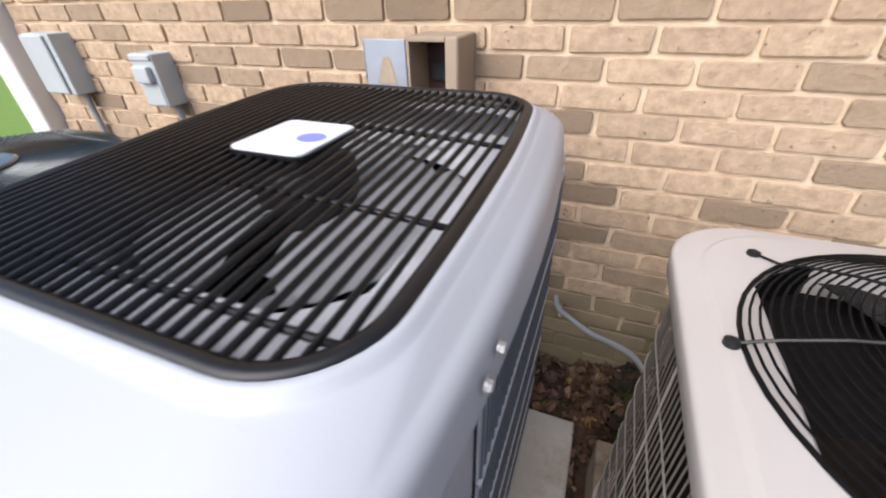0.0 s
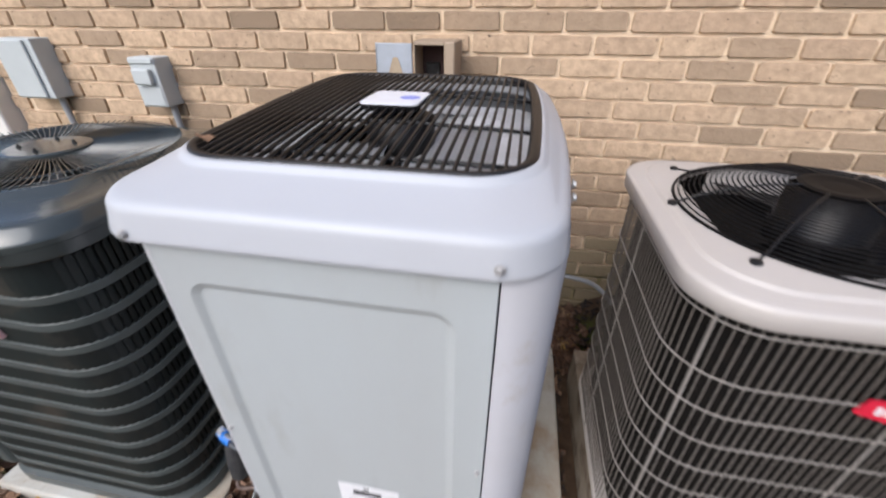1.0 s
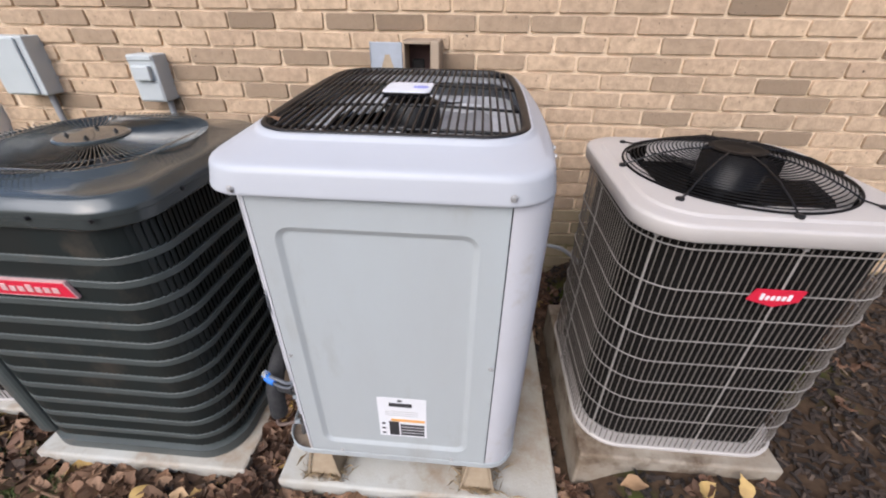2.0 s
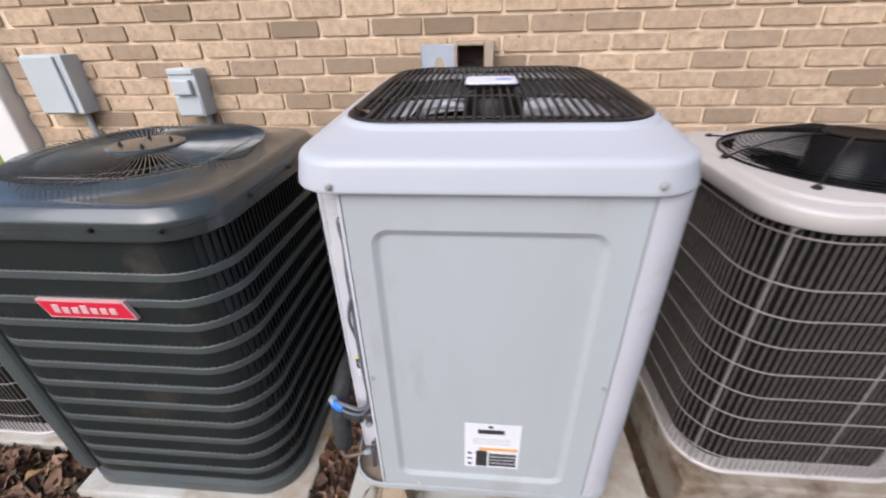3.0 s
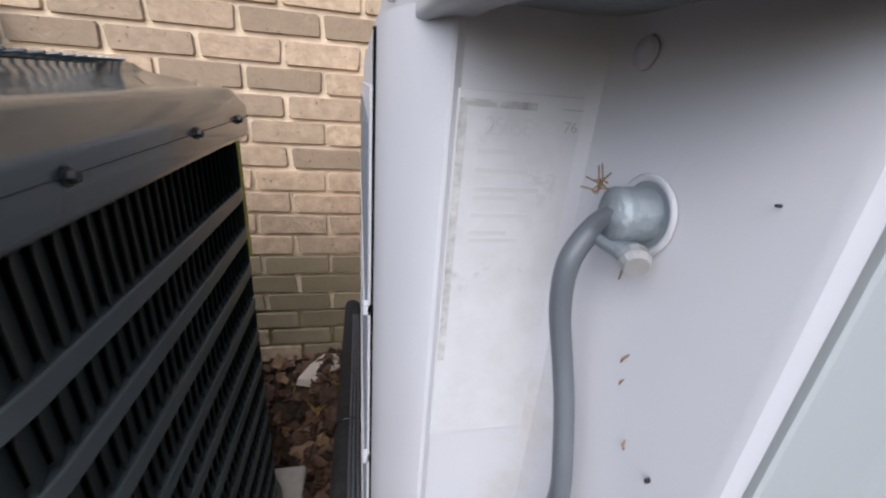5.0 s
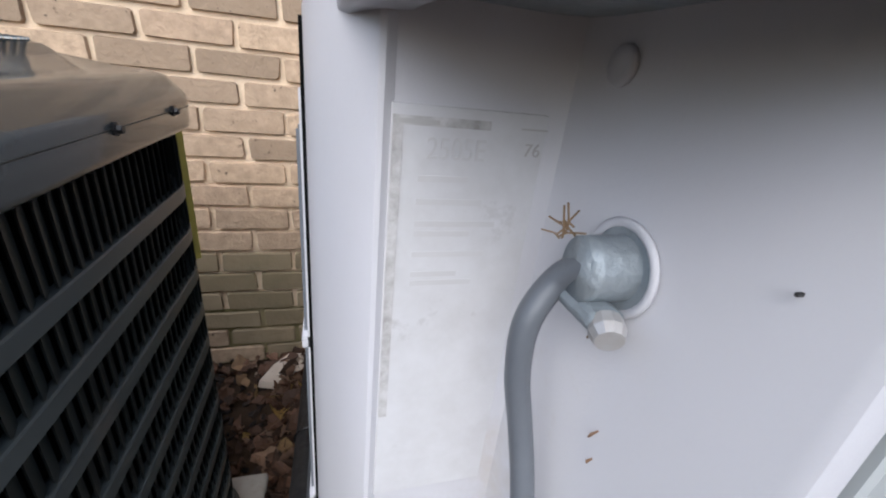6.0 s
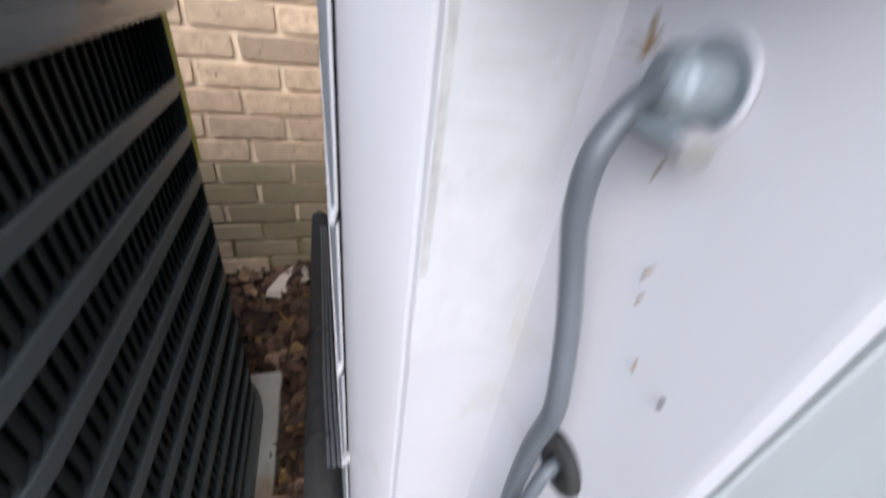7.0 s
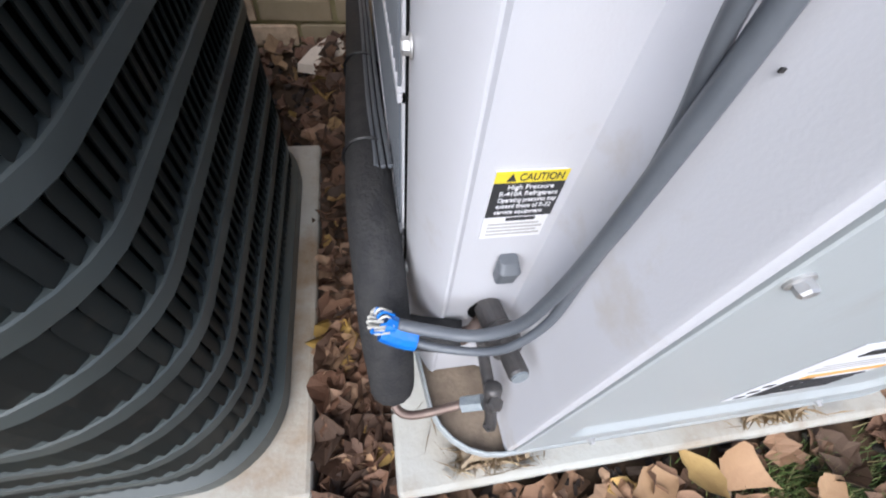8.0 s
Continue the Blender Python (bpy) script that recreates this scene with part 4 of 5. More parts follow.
for k in range(4):
    bm = bmesh.new()
    a0 = radians(10 + 90 * k)
    vs = [[bm.verts.new((AX + (.05 + .2 * i / 5) * math.cos(a0 + radians(46) * j / 4), AY + (.05 + .2 * i / 5) * math.sin(a0 + radians(46) * j / 4), .86 + .05 * j / 4)) for j in range(5)] for i in range(6)]
    for a, b in zip(vs, vs[1:]):
        for j in range(4):
            bm.faces.new((a[j], a[j + 1], b[j + 1], b[j]))
    bmesh.ops.solidify(bm, geom=list(bm.faces), thickness=.002)
    part("fan_blade", bm, M_BLADE, gd, smooth=True)
# badge
fy = AY - AH - .010
bm = bmesh.new()
bx, bz, bw, bh = -1.413, .673, .109, .023
bl = [(bx - bw, bz + bh), (bx - bw + .016, bz - bh), (bx + bw, bz - bh), (bx + bw - .016, bz + bh)]
loft(bm, [[(x, fy + .006, z) for x, z in bl], [(x, fy - .003, z) for x, z in bl]])
badge = part("badge", bm, M_BADGE_LIGHT, gd, "red badge with pale rim and raised pale marks")
bl2 = [(bx + (x - bx) * .965, bz + (z - bz) * .84) for x, z in bl]
bm = bmesh.new()
loft(bm, [[(x, fy - .002, z) for x, z in bl2], [(x, fy - .004, z) for x, z in bl2]])
part("badge_face", bm, M_RED, badge)
for k in range(7):
    x0 = bx - .075 + .0217 * k
    part("badge_mark", boxed(x0, x0 + .016, fy - .0055, fy - .0035, bz - .010, bz + (.012 if k in (0, 3) else .006), bevel=.0008), M_BADGE_LIGHT, badge)
for x in (-1.30, -1.16):
    screw(gd, (x, AY - AH - .0195, .868), (0, -1, 0), .0042).data.materials[0] = M_BLACK
for y in (-.95, -.75, -.6):
    screw(gd, (AX + AH + .0195, y, .868), (1, 0, 0), .0042).data.materials[0] = M_BLACK
yt = part("yellow_strip", boxed(-.0015, .0015, -.028, .028, 0, .27), M_YELLOW_TAG)
yt.matrix_basis = pose(AX + AH - .045, AY + AH - .005, .60, 0, 0, -60)
tagged(yt, "thin yellow plastic strip hanging behind the charcoal condenser", "strip")

# ---------------------------------------------------------------- beige condenser
def beige_unit(name, label, cx, cy, h, top, at_z0, full=True, turn=0.0):
    u = thing(name, label, "condenser", (cx, cy, 0), turn=turn)

    def ring(o, z, r=.12):
        return at_z(rr(0, 0, h + o, h + o, r, 10), z)

    def circ(r, z):
        return [(r * x / math.hypot(x, y), r * y / math.hypot(x, y), z) for x, y in rr(0, 0, h, h, .12, 10)]

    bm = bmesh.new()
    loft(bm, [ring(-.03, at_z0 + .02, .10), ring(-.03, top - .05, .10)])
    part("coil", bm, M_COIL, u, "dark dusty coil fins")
    bm = bmesh.new()
    loft(bm, [ring(-.01, at_z0), ring(.003, at_z0 + .002), ring(.004, at_z0 + .011), ring(.001, at_z0 + .014), ring(-.03, at_z0 + .013, .10)])
    part("base_pan", bm, M_BEIGE, u)
    bm = bmesh.new()
    loft(bm, [ring(-.02, top - .038), ring(.014, top - .040), ring(.0165, top - .037), ring(.0175, top - .009), ring(.017, top - .006), ring(.0155, top - .003), ring(.012, top - .001), ring(.008, top), ring(-.014, top + .002), ring(-.017, top + .0025), ring(-.021, top + .0075, .11), ring(-.024, top + .008, .11), circ(.2655, top + .0105), circ(.263, top + .0108), circ(.259, top + .010), circ(.257, top - .05)], False, False)
    part("top_cap", bm, M_BEIGE, u, "beige painted pressed top cap", smooth=True)
    # wire guard round the sides
    wire = bpy.data.meshes.new("guard_wire")
    b = tubed([(0, 0, at_z0 + .010), (0, 0, top - .038)], .0015, 5, ends=False)
    b.to_mesh(wire)
    b.free()
    wire.materials.append(M_SLAT)
    pts = along(h - .004, .116, .0155)
    for p, n in pts:
        w = new("guard_wire", wire)
        w.parent = u
        w.location = (p.x, p.y, 0)
    part("guard_hoop", tubed([(x, y, top - .064) for x, y in rr(0, 0, h, h, .12, 8)], .0016, 5, closed=True), M_WIRE, u)
    z = top - .170
    while z > at_z0 + .05:
        part("guard_hoop", tubed([(x, y, z) for x, y in rr(0, 0, h, h, .12, 8)], .0016, 5, closed=True), M_WIRE, u)
        z -= .0755
    for sx, sy in ((-.260, -.264), (.02, -1), (-1, .03)):
        x = sx * 1.0 if abs(sx) < 1 else sx * (h + .002)
        y = sy * 1.0 if abs(sy) < 1 else sy * (h + .002)
        part("stay_wire", tubed([(x, y, at_z0 + .01), (x, y, top - .045)], .0021, 6), M_WIRE, u)
        part("wire_clip", boxed(x - .005, x + .005, y - .006, y + .006, top - .052, top - .038, bevel=.002), M_SCREW, u)
    if full:
        # domed guard
        R = .2585
        def dome(r):
            return top + .012 + .052 * (1 - (r / R) ** 2.6)
        for k in range(22):
            r = .075 + (R - .075) * k / 21
            part("dome_ring", tubed([(r * math.cos(2 * math.pi * j / 48), r * math.sin(2 * math.pi * j / 48), dome(r)) for j in range(48)], .0016 if k < 21 else .003, 5, closed=True), M_DOME, u)
        for a in range(8):
            c, s_ = math.cos(radians(45 * a)), math.sin(radians(45 * a))
            reach = .294 if a % 2 else .269
            rs = [.06, .12, .18, .23, .25, R, reach - .004]
            part("dome_stay", tubed([(r * c, r * s_, (dome(r) + .003) if r <= R else top + .012) for r in rs], .0021, 6), M_BLACK, u)
            bm = bmesh.new()
            disc_loft(bm, (reach * c, reach * s_), [(.009, top + .008), (.009, top + .014), (.005, top + .016)], 12)
            part("dome_foot", bm, M_BLACK, u)
        bm = bmesh.new()
        disc_loft(bm, (0, 0), [(.06, top + .055), (.066, top + .0655), (.055, top + .067), (.03, top + .064)], 32)
        part("dome_plate", bm, M_DOME, u, smooth=False)
        bm = bmesh.new()
        disc_loft(bm, (0, 0), [(.075, top + .055), (.078, top - .01), (.082, top - .015), (.082, top - .05), (.05, top - .06)], 32)
        part("fan_motor", bm, M_MOTOR, u, "glossy black fan motor", smooth=True)
        # well lining painted near black for the shade below the dome
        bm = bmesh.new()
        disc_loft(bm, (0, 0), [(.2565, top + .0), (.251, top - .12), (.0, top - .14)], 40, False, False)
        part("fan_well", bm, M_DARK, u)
        for q in range(3):
            bm = bmesh.new()
            a0 = radians(-60 + 120 * q)
            vs = [[bm.verts.new(((.07 + .165 * i / 5) * math.cos(a0 + radians(62) * j / 5), (.07 + .165 * i / 5) * math.sin(a0 + radians(62) * j / 5), top - .06 + .045 * j / 5)) for j in range(6)] for i in range(6)]
            for a, b in zip(vs, vs[1:]):
                for j in range(5):
                    bm.faces.new((a[j], a[j + 1], b[j + 1], b[j]))
            bmesh.ops.solidify(bm, geom=list(bm.faces), thickness=.002)
            part("fan_blade", bm, M_MOTOR, u, smooth=True)
        # badge
        bz, bw = top - .172, .057
        x0 = .012
        bl = [(x0 - bw, bz - .008), (x0 - bw + .012, bz + .021), (x0 + bw, bz + .021), (x0 + bw - .006, bz - .008), (x0 + .002, bz - .024)]
        bm = bmesh.new()
        loft(bm, [[(x, -h - .003, z) for x, z in bl], [(x, -h - .007, z) for x, z in bl]])
        bd = part("badge", bm, M_RED, u, "red badge with white marks")
        for k in range(6):
            part("badge_mark", boxed(x0 - .033 + .0115 * k, x0 - .025 + .0115 * k, -h - .0085, -h - .0065, bz - .006, bz + (.011 if k in (0, 5) else .006), bevel=.0006), M_PAPER, bd)
    return u


beige_unit("beige_condenser", "beige condenser with dark wire-guarded coil and black domed fan guard", .268, -.744, .295, .885, .122)
beige_unit("far_condenser", "pale grey wire-guarded condenser standing beyond the charcoal one", -2.275, -.655, .315, .70, -.02, full=False)

# ---------------------------------------------------------------- things on the wall
ob = thing("disconnect_box", "open tan disconnect box with maroon inside and swung steel door", "electrical box")
bm = bmesh.new()
dx0, dx1, dz0, dz1, dy = -.676, -.540, .90, 1.132, -.148
box(bm, dx0, dx1, -.006, 0.004, dz0, dz1)
box(bm, dx0, dx0 + .004, dy, -.006, dz0, dz1)
box(bm, dx1 - .035, dx1, dy, -.006, dz0, dz1, bevel=.004)
box(bm, dx0, dx1 - .035, dy, -.006, dz1 - .012, dz1, bevel=.002)
box(bm, dx0 + .004, dx1 - .035, dy, -.006, dz0, dz0 + .006)
part("housing", bm, M_BOX_TAN, ob)
part("lining", boxed(dx0 + .004, dx1 - .036, -.03, -.006, dz0 + .006, dz1 - .013), M_BOX_IN, ob)
part("socket", boxed(-.66, -.61, -.045, -.03, 1.01, 1.06, bevel=.004), M_BLACK_DULL, ob)
bm = bmesh.new()
box(bm, -.803, dx0 - .004, dy - .004, dy + .004, .905, 1.126, bevel=.002)
box(bm, -.803, -.799, dy - .004, dy + .018, .905, 1.126)
door = part("door", bm, M_BOX_STEEL, ob, "grey galvanised door swung open")
bm = bmesh.new()
vv = [bm.verts.new(p) for p in ((-.768, dy - .0055, 1.02), (-.708, dy - .0055, 1.02), (-.728, dy - .0055, 1.085), (-.745, dy - .0055, 1.085))]
bm.faces.new(vv)
part("door_sticker", bm, M_FOOT, door)


def meter_box(x0, x1, z0, z1, d, label, flap):
    ob = thing("wall_box", label, "electrical box", group="grey boxes on the wall")
    part("housing", boxed(x0, x1, -d, 0.003, z0, z1, bevel=.005, seg=2), M_BOX_GREY, ob)
    w = x1 - x0
    if flap:
        part("lid", boxed(x0 + .004, x1 - .004, -d - .008, -d, z1 - .022, z1 - .002, bevel=.003), M_BOX_GREY, ob)
        part("switch_cover", boxed(x0 + .018, x1 - .020, -d - .024, -d, z1 - .098, z1 - .04, bevel=.006, seg=2), M_BOX_GREY, ob)
        part("lower_cover", boxed(x0 + .006, x1 - .006, -d - .004, -d, z0 + .006, z1 - .105, bevel=.002), M_BOX_GREY, ob)
    else:
        part("cover", boxed(x0 + .004, x1 - .03, -d - .012, -d, z0 + .006, z1 - .006, bevel=.004), M_BOX_GREY, ob)
    part("conduit", tubed([(x0 + w * .75, -.03, z0 + .003), (x0 + w * .75, -.03, z0 - .05), (x0 + w * .78, -.02, z0 - .5), (x0 + w * .8, -.02, -.05)], .013, 10), M_PIPE_GREY, ob)
    return ob


meter_box(-1.852, -1.735, .872, 1.058, .085, "grey disconnect switch box with a hinged flap", True)
meter_box(-2.47, -2.285, .885, 1.118, .085, "larger grey plastic utility box on the brick", False)
dp = thing("downpipe", "white painted rectangular downpipe at the house corner", "downpipe")
part("pipe", boxed(-2.83, -2.665, -.075, .05, -.02, TOP, bevel=.012, seg=2), M_TRIM, dp)
for z in (.6, 1.9):
    part("bracket", boxed(-2.835, -2.66, -.08, .052, z, z + .03, bevel=.003), M_TRIM, dp)
line = thing("thin_pipe", "thin grey pipe between wall and condenser", "pipe")
part("pipe", tubed(smooth_line([(-.225, .0, .305), (-.21, -.06, .302), (-.174, -.08, .292), (-.096, -.12, .278), (.03, -.2, .30), (.09, -.36, .31), (.10, -.43, .31)]), .009, 8), M_PIPE_GREY, line, smooth=True)

# ---------------------------------------------------------------- fallen slab, leaves, mulch, grass
bm = bmesh.new()
loft(bm, [[(-1.125, -.13, .0), (-1.06, -.15, .0), (-1.02, -.115, .0), (-.985, -.10, .0), (-.985, -.035, .0), (-1.04, -.02, .0), (-1.09, -.06, .0)],
          [(-1.12, -.125, .022), (-1.06, -.145, .024), (-1.02, -.11, .032), (-.99, -.095, .03), (-.99, -.04, .045), (-1.04, -.028, .042), (-1.085, -.065, .03)]])
tagged(part("broken_slab", bm, M_STONE), "broken pale tan stone piece lying by the wall", "stone")

rng = random.Random(7)
PADS = ((-.942, -.085, -1.168, -.262), (-1.765, -1.058, -1.15, -.43), (-.06, .555, -1.085, -.37), (-2.62, -1.93, -1.0, -.32))


def on_pad(x, y, m=0.0):
    return any(a - m < x < b + m and c - m < y < d + m for a, b, c, d in PADS)


def leaf_shape(rng, size, rough=1.0):
    """A curled leaf: outline points and a folded midrib, in its own plane."""
    w = size * (rng.uniform(.32, .5) if rough > .5 else rng.uniform(.28, .38))
    n = 10 if rough < .5 else 6
    curl, fold = rng.uniform(-.6, .9), rng.uniform(.1, .7)
    left, mid, right = [], [], []
    for i in range(n + 1):
        t = i / n
        y = (t - .5) * size
        half = w * math.sin(math.pi * min(1, max(0.02, t ** .8))) ** (.8 if rough > .5 else 1.4) * rng.uniform(1 - .2 * rough, 1 + .1 * rough)
        z = curl * size * (t - .5) ** 2
        mid.append((0, y, z))
        jz = rng.uniform(-.12, .12) * size * rough
        left.append((-half * (1 - rough * rng.uniform(-.15, .4)), y + rng.uniform(-.05, .05) * size * rough, z + fold * half + jz))
        right.append((half * (1 - rough * rng.uniform(-.15, .4)), y + rng.uniform(-.05, .05) * size * rough, z + fold * half - jz * .6))
    return left, mid, right, n


def leaf_mesh(verts, faces, rng, at, size, tilt=.5, rough=1.0):
    left, mid, right, n = leaf_shape(rng, size, rough)
    m = Matrix.Translation(at) @ Euler((rng.gauss(0, tilt), rng.gauss(0, tilt), rng.uniform(0, 6.28))).to_matrix().to_4x4()
    k = len(verts)
    for row in zip(left, mid, right):
        verts.extend(tuple(m @ Vector(p)) for p in row)
    for i in range(n):
        a = k + 3 * i
        faces.append((a, a + 1, a + 4, a + 3))
        faces.append((a + 1, a + 2, a + 5, a + 4))


def litter(name, label, count, area, size, tilt, lift, test=None, material=None):
    verts, faces = [], []
    made = 0
    while made < count:
        x, y = rng.uniform(area[0], area[1]), rng.uniform(area[2], area[3])
        if on_pad(x, y, .012) or (test and not test(x, y)):
            continue
        leaf_mesh(verts, faces, rng, (x, y, ground_z(x, y) + rng.uniform(.002, lift)), rng.uniform(*size), tilt)
        made += 1
    me = bpy.data.meshes.new(name)
    me.from_pydata(verts, [], faces)
    me.materials.append(material or M_LEAVES)
    return tagged(new(name, me), label, "leaves", kind="stuff")


litter("leaf_litter", "brown curled fallen leaves lying thick between the condensers", 1050, (-1.06, -.94, -1.3, -.01), (.02, .095), .5, .04)
litter("leaf_litter", "brown fallen leaves in the narrow gap beside the wall", 900, (-.10, .0, -1.25, -.01), (.015, .07), .6, .03)
litter("leaf_litter", "loose brown leaves along the foot of the wall", 900, (-2.2, .05, -.42, -.01), (.015, .065), .6, .025)
litter("leaf_litter", "dry brown leaves strewn in front of the pads", 1900, (-2.3, .0, -1.75, -1.15), (.02, .095), .42, .022, test=lambda x, y: x < -.52 or rng.random() < .35, material=M_LEAVES_PALE)
litter("leaf_litter", "few fallen leaves on the mulch", 60, (.0, 1.6, -1.7, -.3), (.04, .09), .3, .015)
litter("leaf_litter", "brown leaves beside the far condenser", 350, (-2.3, -1.75, -1.2, -.4), (.03, .08), .4, .02)


def chips(name, label, count, area, material, length, width, up):
    verts, faces = [], []
    made = 0
    while made < count:
        x, y = rng.uniform(area[0], area[1]), rng.uniform(area[2], area[3])
        if on_pad(x, y, .005):
            continue
        l, w, h = rng.uniform(*length), rng.uniform(*width), rng.uniform(.002, .006)
        m = Matrix.Translation((x, y, ground_z(x, y) + rng.uniform(0, up))) @ Euler((rng.gauss(0, .4), rng.gauss(0, .4), rng.uniform(0, 6.28))).to_matrix().to_4x4()
        k = len(verts)
        for z in (-h, h):
            for px, py in ((-l, -w), (l, -w * .6), (l * .9, w), (-l * .8, w * .8)):
                verts.append(tuple(m @ Vector((px, py, z))))
        faces += [(k + 4, k + 5, k + 6, k + 7), (k, k + 1, k + 5, k + 4), (k + 1, k + 2, k + 6, k + 5), (k + 2, k + 3, k + 7, k + 6), (k + 3, k, k + 4, k + 7)]
        made += 1
    me = bpy.data.meshes.new(name)
    me.from_pydata(verts, [], faces)
    me.materials.append(material)
    return tagged(new(name, me), label, "mulch", kind="stuff")


chips("mulch", "dark brown shredded bark mulch", 6500, (-.1, 1.9, -1.9, -.01), M_MULCH, (.006, .024), (.003, .008), .014)
chips("mulch", "dark soil crumbs and bark among the leaves", 3500, (-2.4, -.05, -1.9, -.01), M_MULCH, (.004, .016), (.003, .007), .01)
verts, faces = [], []
for k in range(17000):
    cx, cy, sp = rng.choice(((-1.75, -1.45, .18), (-1.95, -1.25, .15), (-.25, -1.45, .16), (-.05, -1.4, .12), (-.2, -1.32, .1), (-.38, -1.36, .1), (-.3, -1.28, .07), (-1.72, -1.26, .08), (-1.56, -1.3, .06)))
    x, y = rng.gauss(cx, sp), rng.gauss(cy, sp * .6)
    if on_pad(x, y, .01):
        continue
    z, a, hgt = ground_z(x, y), rng.uniform(0, 6.28), rng.uniform(.01, .035)
    dx, dy2 = math.cos(a), math.sin(a)
    lean = rng.uniform(.2, 1.2) * hgt
    b = len(verts)
    verts += [(x - dx * .0012, y - dy2 * .0012, z), (x + dx * .0012, y + dy2 * .0012, z), (x - dy2 * lean, y + dx * lean, z + hgt)]
    faces.append((b, b + 1, b + 2))
me = bpy.data.meshes.new("grass")
me.from_pydata(verts, [], faces)
me.materials.append(M_GRASS)
tagged(new("grass", me), "sparse green grass and moss between the leaves", "grass", kind="stuff")


verts, faces = [], []
for k in range(900):
    cx = rng.choice((-.80, -.33))
    x, y = rng.gauss(cx, .035), rng.uniform(-1.158, -1.03)
    a, l, hgt = rng.uniform(0, 6.28), rng.uniform(.008, .03), rng.uniform(0, .02)
    dx, dy2 = math.cos(a) * l, math.sin(a) * l
    y0 = max(y, -1.16 + abs(dy2))
    b = len(verts)
    verts += [(x - dx, y0 - dy2, .001 + hgt * rng.random()), (x - dy2 * .06, y0 + dx * .06, .002 + hgt), (x + dx, y0 + dy2, .001 + hgt * rng.random())]
    faces.append((b, b + 1, b + 2))
me = bpy.data.meshes.new("dry_grass")
me.from_pydata(verts, [], faces)
me.materials.append(M_DRY_GRASS)
tagged(new("dry_grass", me), "dead dry grass caught round the riser feet", "grass", kind="stuff")


def big_leaf(x, y, z, size, turn, seed):
    r = random.Random(seed)
    v, f = [], []
    leaf_mesh(v, f, r, (0, 0, 0), size, .2, .3)
    me = bpy.data.meshes.new("fallen_leaf")
    me.from_pydata(v, [], f)
    for p in me.polygons:
        p.use_smooth = True
    me.materials.append(M_LEAF)
    ob = new("fallen_leaf", me)
    ob.matrix_basis = pose(x, y, z, 0, 0, turn)
    return tagged(ob, "large dry yellow-brown leaf lying on the ground", "leaf", "large fallen leaves")


for i, (x, y, s, a) in enumerate(((-.56, -1.21, .10, 30), (-.48, -1.20, .12, 10), (-.40, -1.205, .13, -20), (-.28, -1.26, .11, 60), (-1.35, -1.24, .09, 40), (-1.22, -1.23, .08, 0), (-.05, -1.16, .09, 80), (.12, -1.13, .10, 20), (.3, -1.14, .10, 60), (.42, -1.12, .09, -30), (.95, -.95, .1, 10), (-.99, -1.12, .1, 70), (-1.0, -.95, .09, 20))):
    big_leaf(x, y, ground_z(x, y) + .032, s * .82, a, i)
big_leaf(-.80, -.99, GZ + .013, .05, 75, 41).data.materials[0] = M_LEAVES_PALE
big_leaf(-1.015, -.666, ground_z(-1.015, -.666) + .035, .05, 20, 44)
tw = part("twig", tubed(smooth_line([(-2.0, -1.12, -.03), (-1.8, -1.2, -.035), (-1.6, -1.26, -.03), (-1.3, -1.25, -.032), (-1.05, -1.22, -.03)]), .004, 6), M_TWIG)
tagged(tw, "long thin bare twig lying across the leaves", "twig")
for k in range(14):
    x, y = rng.uniform(-1.05, -.95), rng.uniform(-.9, -.1)
    a = rng.uniform(0, 3.1)
    l = rng.uniform(.03, .08)
    t1 = part("twig", tubed([(-l * math.cos(a), -l * math.sin(a), 0), (0, 0, .004), (l * math.cos(a), l * math.sin(a), .001)], .0016, 5), M_TWIG)
    t1.matrix_basis = pose(x, y, ground_z(x, y) + .035)
    tagged(t1, "short dry twig on the leaf litter", "twig", "short twigs in the gap")

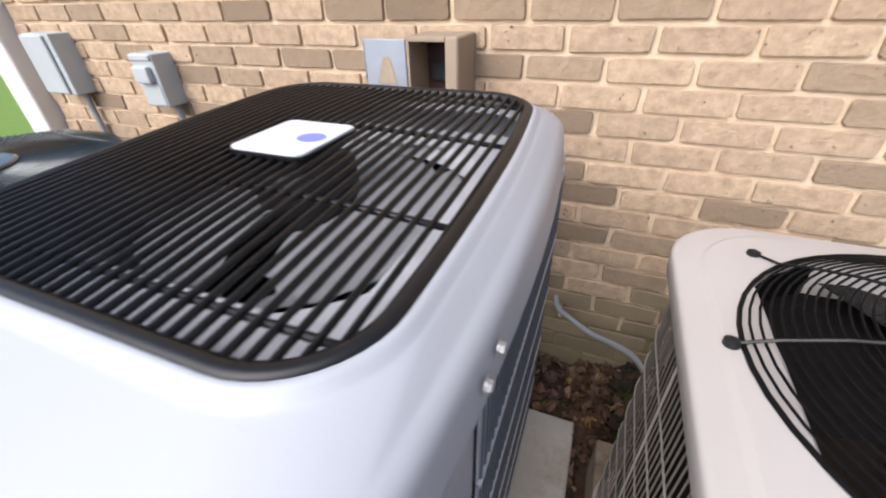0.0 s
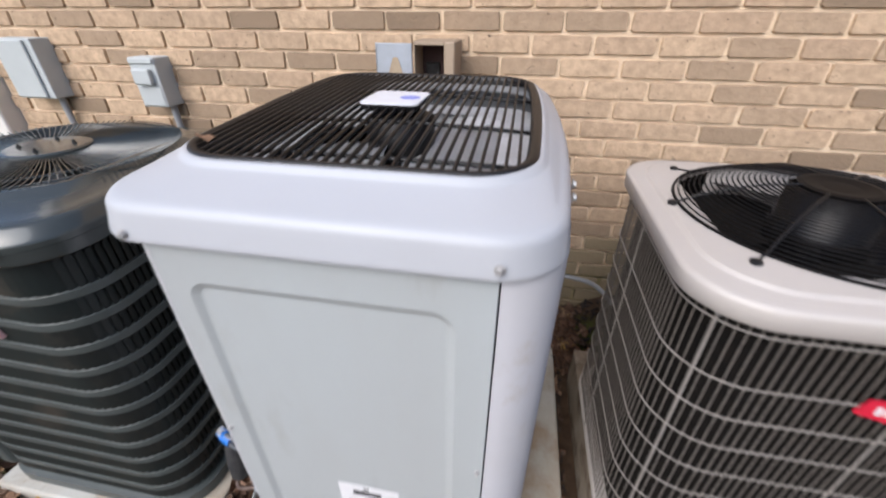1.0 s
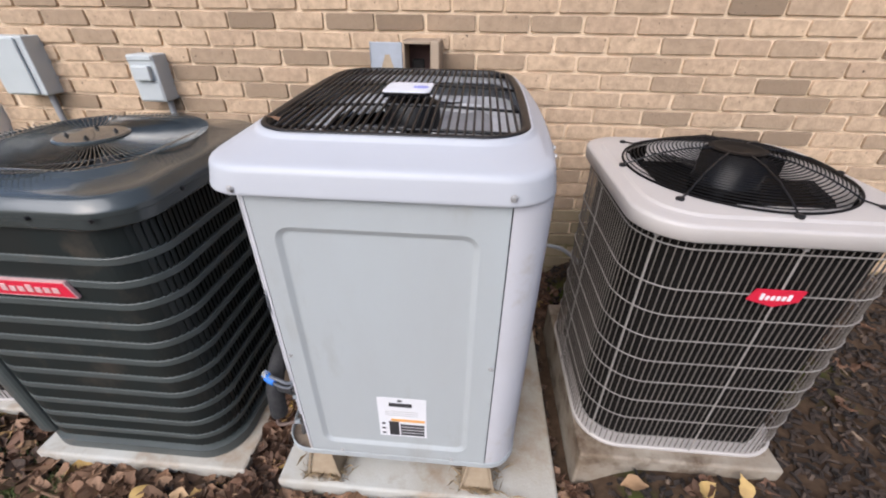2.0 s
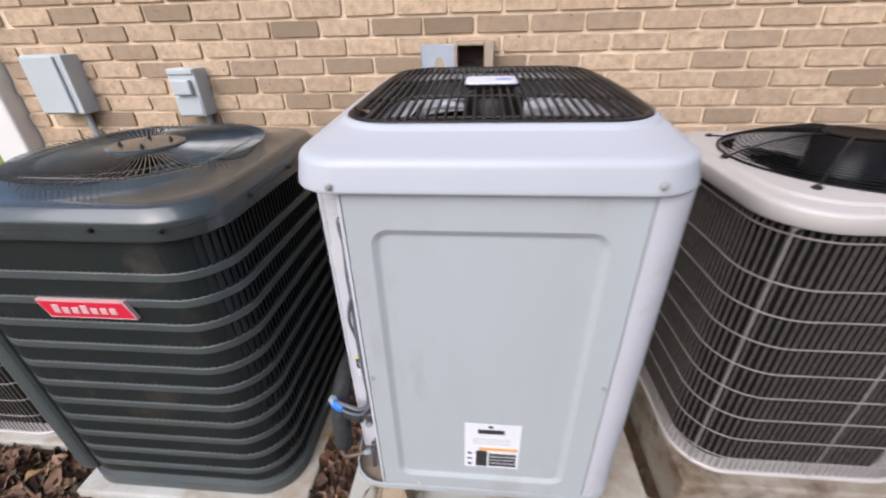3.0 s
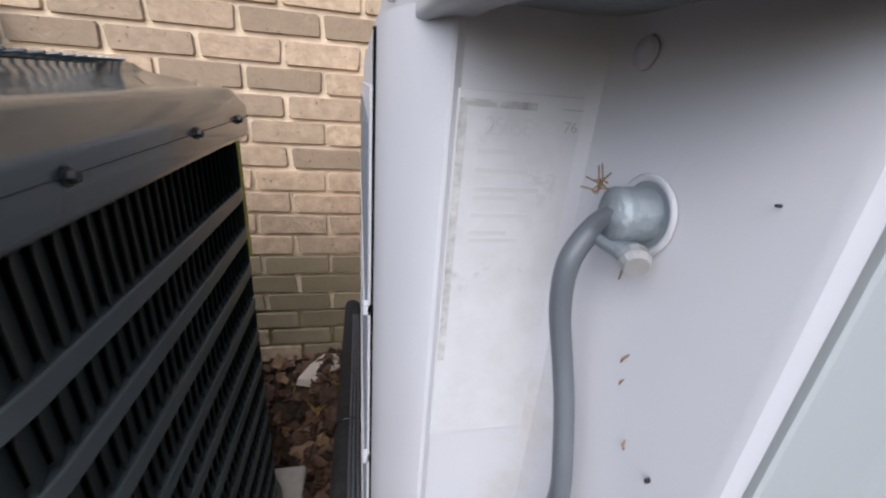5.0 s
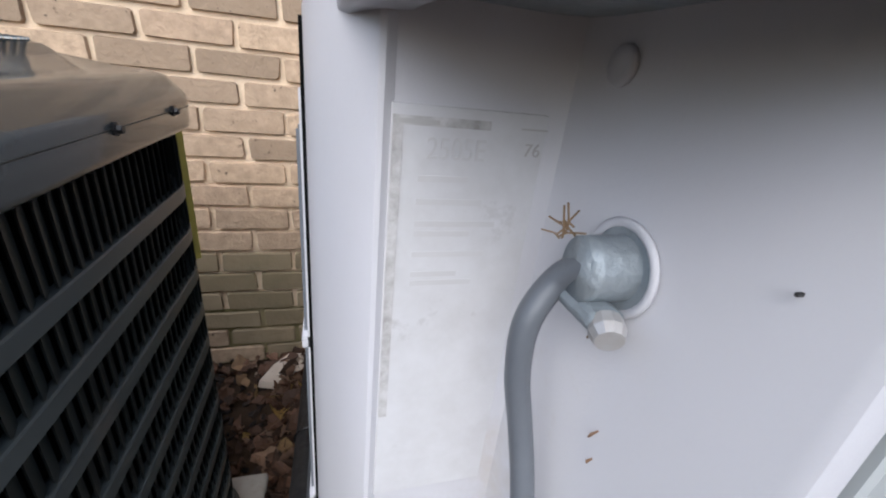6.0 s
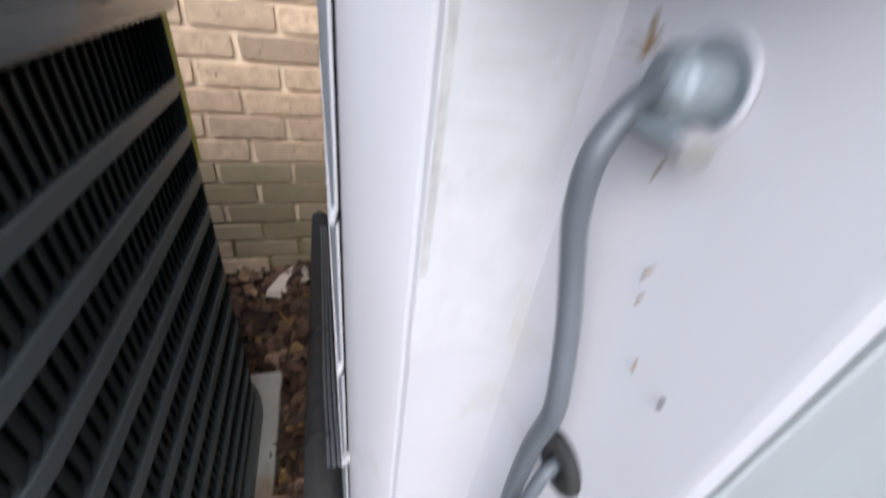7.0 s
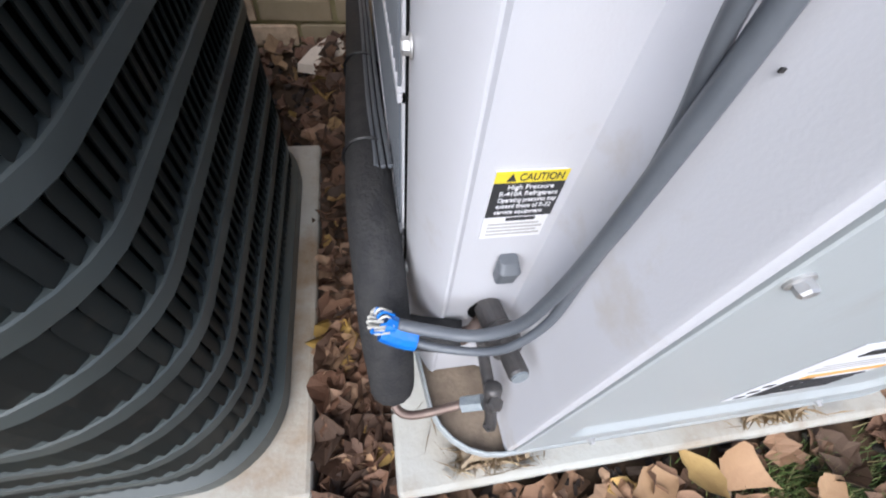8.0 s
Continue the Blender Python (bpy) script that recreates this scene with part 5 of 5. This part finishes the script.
# ---------------------------------------------------------------- bricks, laid course by course
def brick_mesh(seed, length):
    r = random.Random(seed)
    hl, hh, c = length / 2 - .0048, COURSE / 2 - .0048, .004
    front = []
    for sx, sz in ((-1, -1), (1, -1), (1, 1), (-1, 1)):
        jx, jz = r.uniform(-.004, .0015), r.uniform(-.003, .0012)
        a, b = (sx * (hl + jx - r.uniform(.003, .008)), sz * (hh + jz)), (sx * (hl + jx), sz * (hh + jz - r.uniform(.003, .008)))
        front += [a, b] if sx * sz < 0 else [b, a]
    bm = bmesh.new()
    loft(bm, [[(x, .012, z) for x, z in front], [(x, -.001 + c * .5, z) for x, z in front], [(x * .985, -.0055, z * .93) for x, z in front]], False, True)
    me = bpy.data.meshes.new("brick")
    bm.normal_update()
    bmesh.ops.recalc_face_normals(bm, faces=bm.faces)
    bm.to_mesh(me)
    bm.free()
    return me


whole = [brick_mesh(s, BRICK) for s in range(12)]
half = [brick_mesh(s + 20, BRICK / 2) for s in range(2)]
foot_bricks = [brick_mesh(s + 40, BRICK) for s in range(4)]
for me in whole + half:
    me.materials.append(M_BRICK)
for me in foot_bricks:
    me.materials.append(M_ALGAE_SHADE)
far_v, far_f = [], []
brng = random.Random(3)
lay = []
for row in range(-2, 39):
    z = 0.034 + COURSE * row
    shift = 0.0 if row % 2 else BRICK / 2
    n0 = int(math.floor((WALL_L - shift) / BRICK)) - 1
    for k in range(n0, 32):
        x = shift + BRICK * (k + .5) + 0.0
        x0, x1 = x - BRICK / 2, x + BRICK / 2
        if x1 <= WALL_L + .03 or x0 >= WALL_R - .03:
            continue
        short = x0 < WALL_L
        if short:
            x = WALL_L + BRICK / 4 + .001
        lay.append((x, z, row, short))
near = sorted(lay, key=lambda b: abs(b[0] + .55) * .75 + abs(b[1] - .85))[:300]
near_set = set(near)
for x, z, row, short in lay:
    jit = brng.uniform(-.0012, .0012), brng.uniform(-.0008, .0008), brng.uniform(-.001, .001)
    # lowest six courses draw on the algae bricks with shade in their colour
    pool = half if short else (foot_bricks if row < 6 and brng.random() < (1.0 if row < 4 else .5) else whole)
    me = pool[brng.randrange(len(pool))]
    if (x, z, row, short) in near_set:
        b = new("brick", me)
        b.parent = wall
        b.location = (x + jit[0], jit[1], z + jit[2])
    else:
        k = len(far_v)
        far_v += [(v.co.x + x + jit[0], v.co.y + jit[1], v.co.z + z + jit[2]) for v in me.vertices]
        far_f += [tuple(i + k for i in p.vertices) for p in me.polygons]
me = bpy.data.meshes.new("outer_bricks")
me.from_pydata(far_v, [], far_f)
me.materials.append(M_BRICK_FAR)
ob = new("outer_bricks", me)
ob.parent = wall
tagged(ob, "tan bricks of the outer and upper wall", kind="stuff")
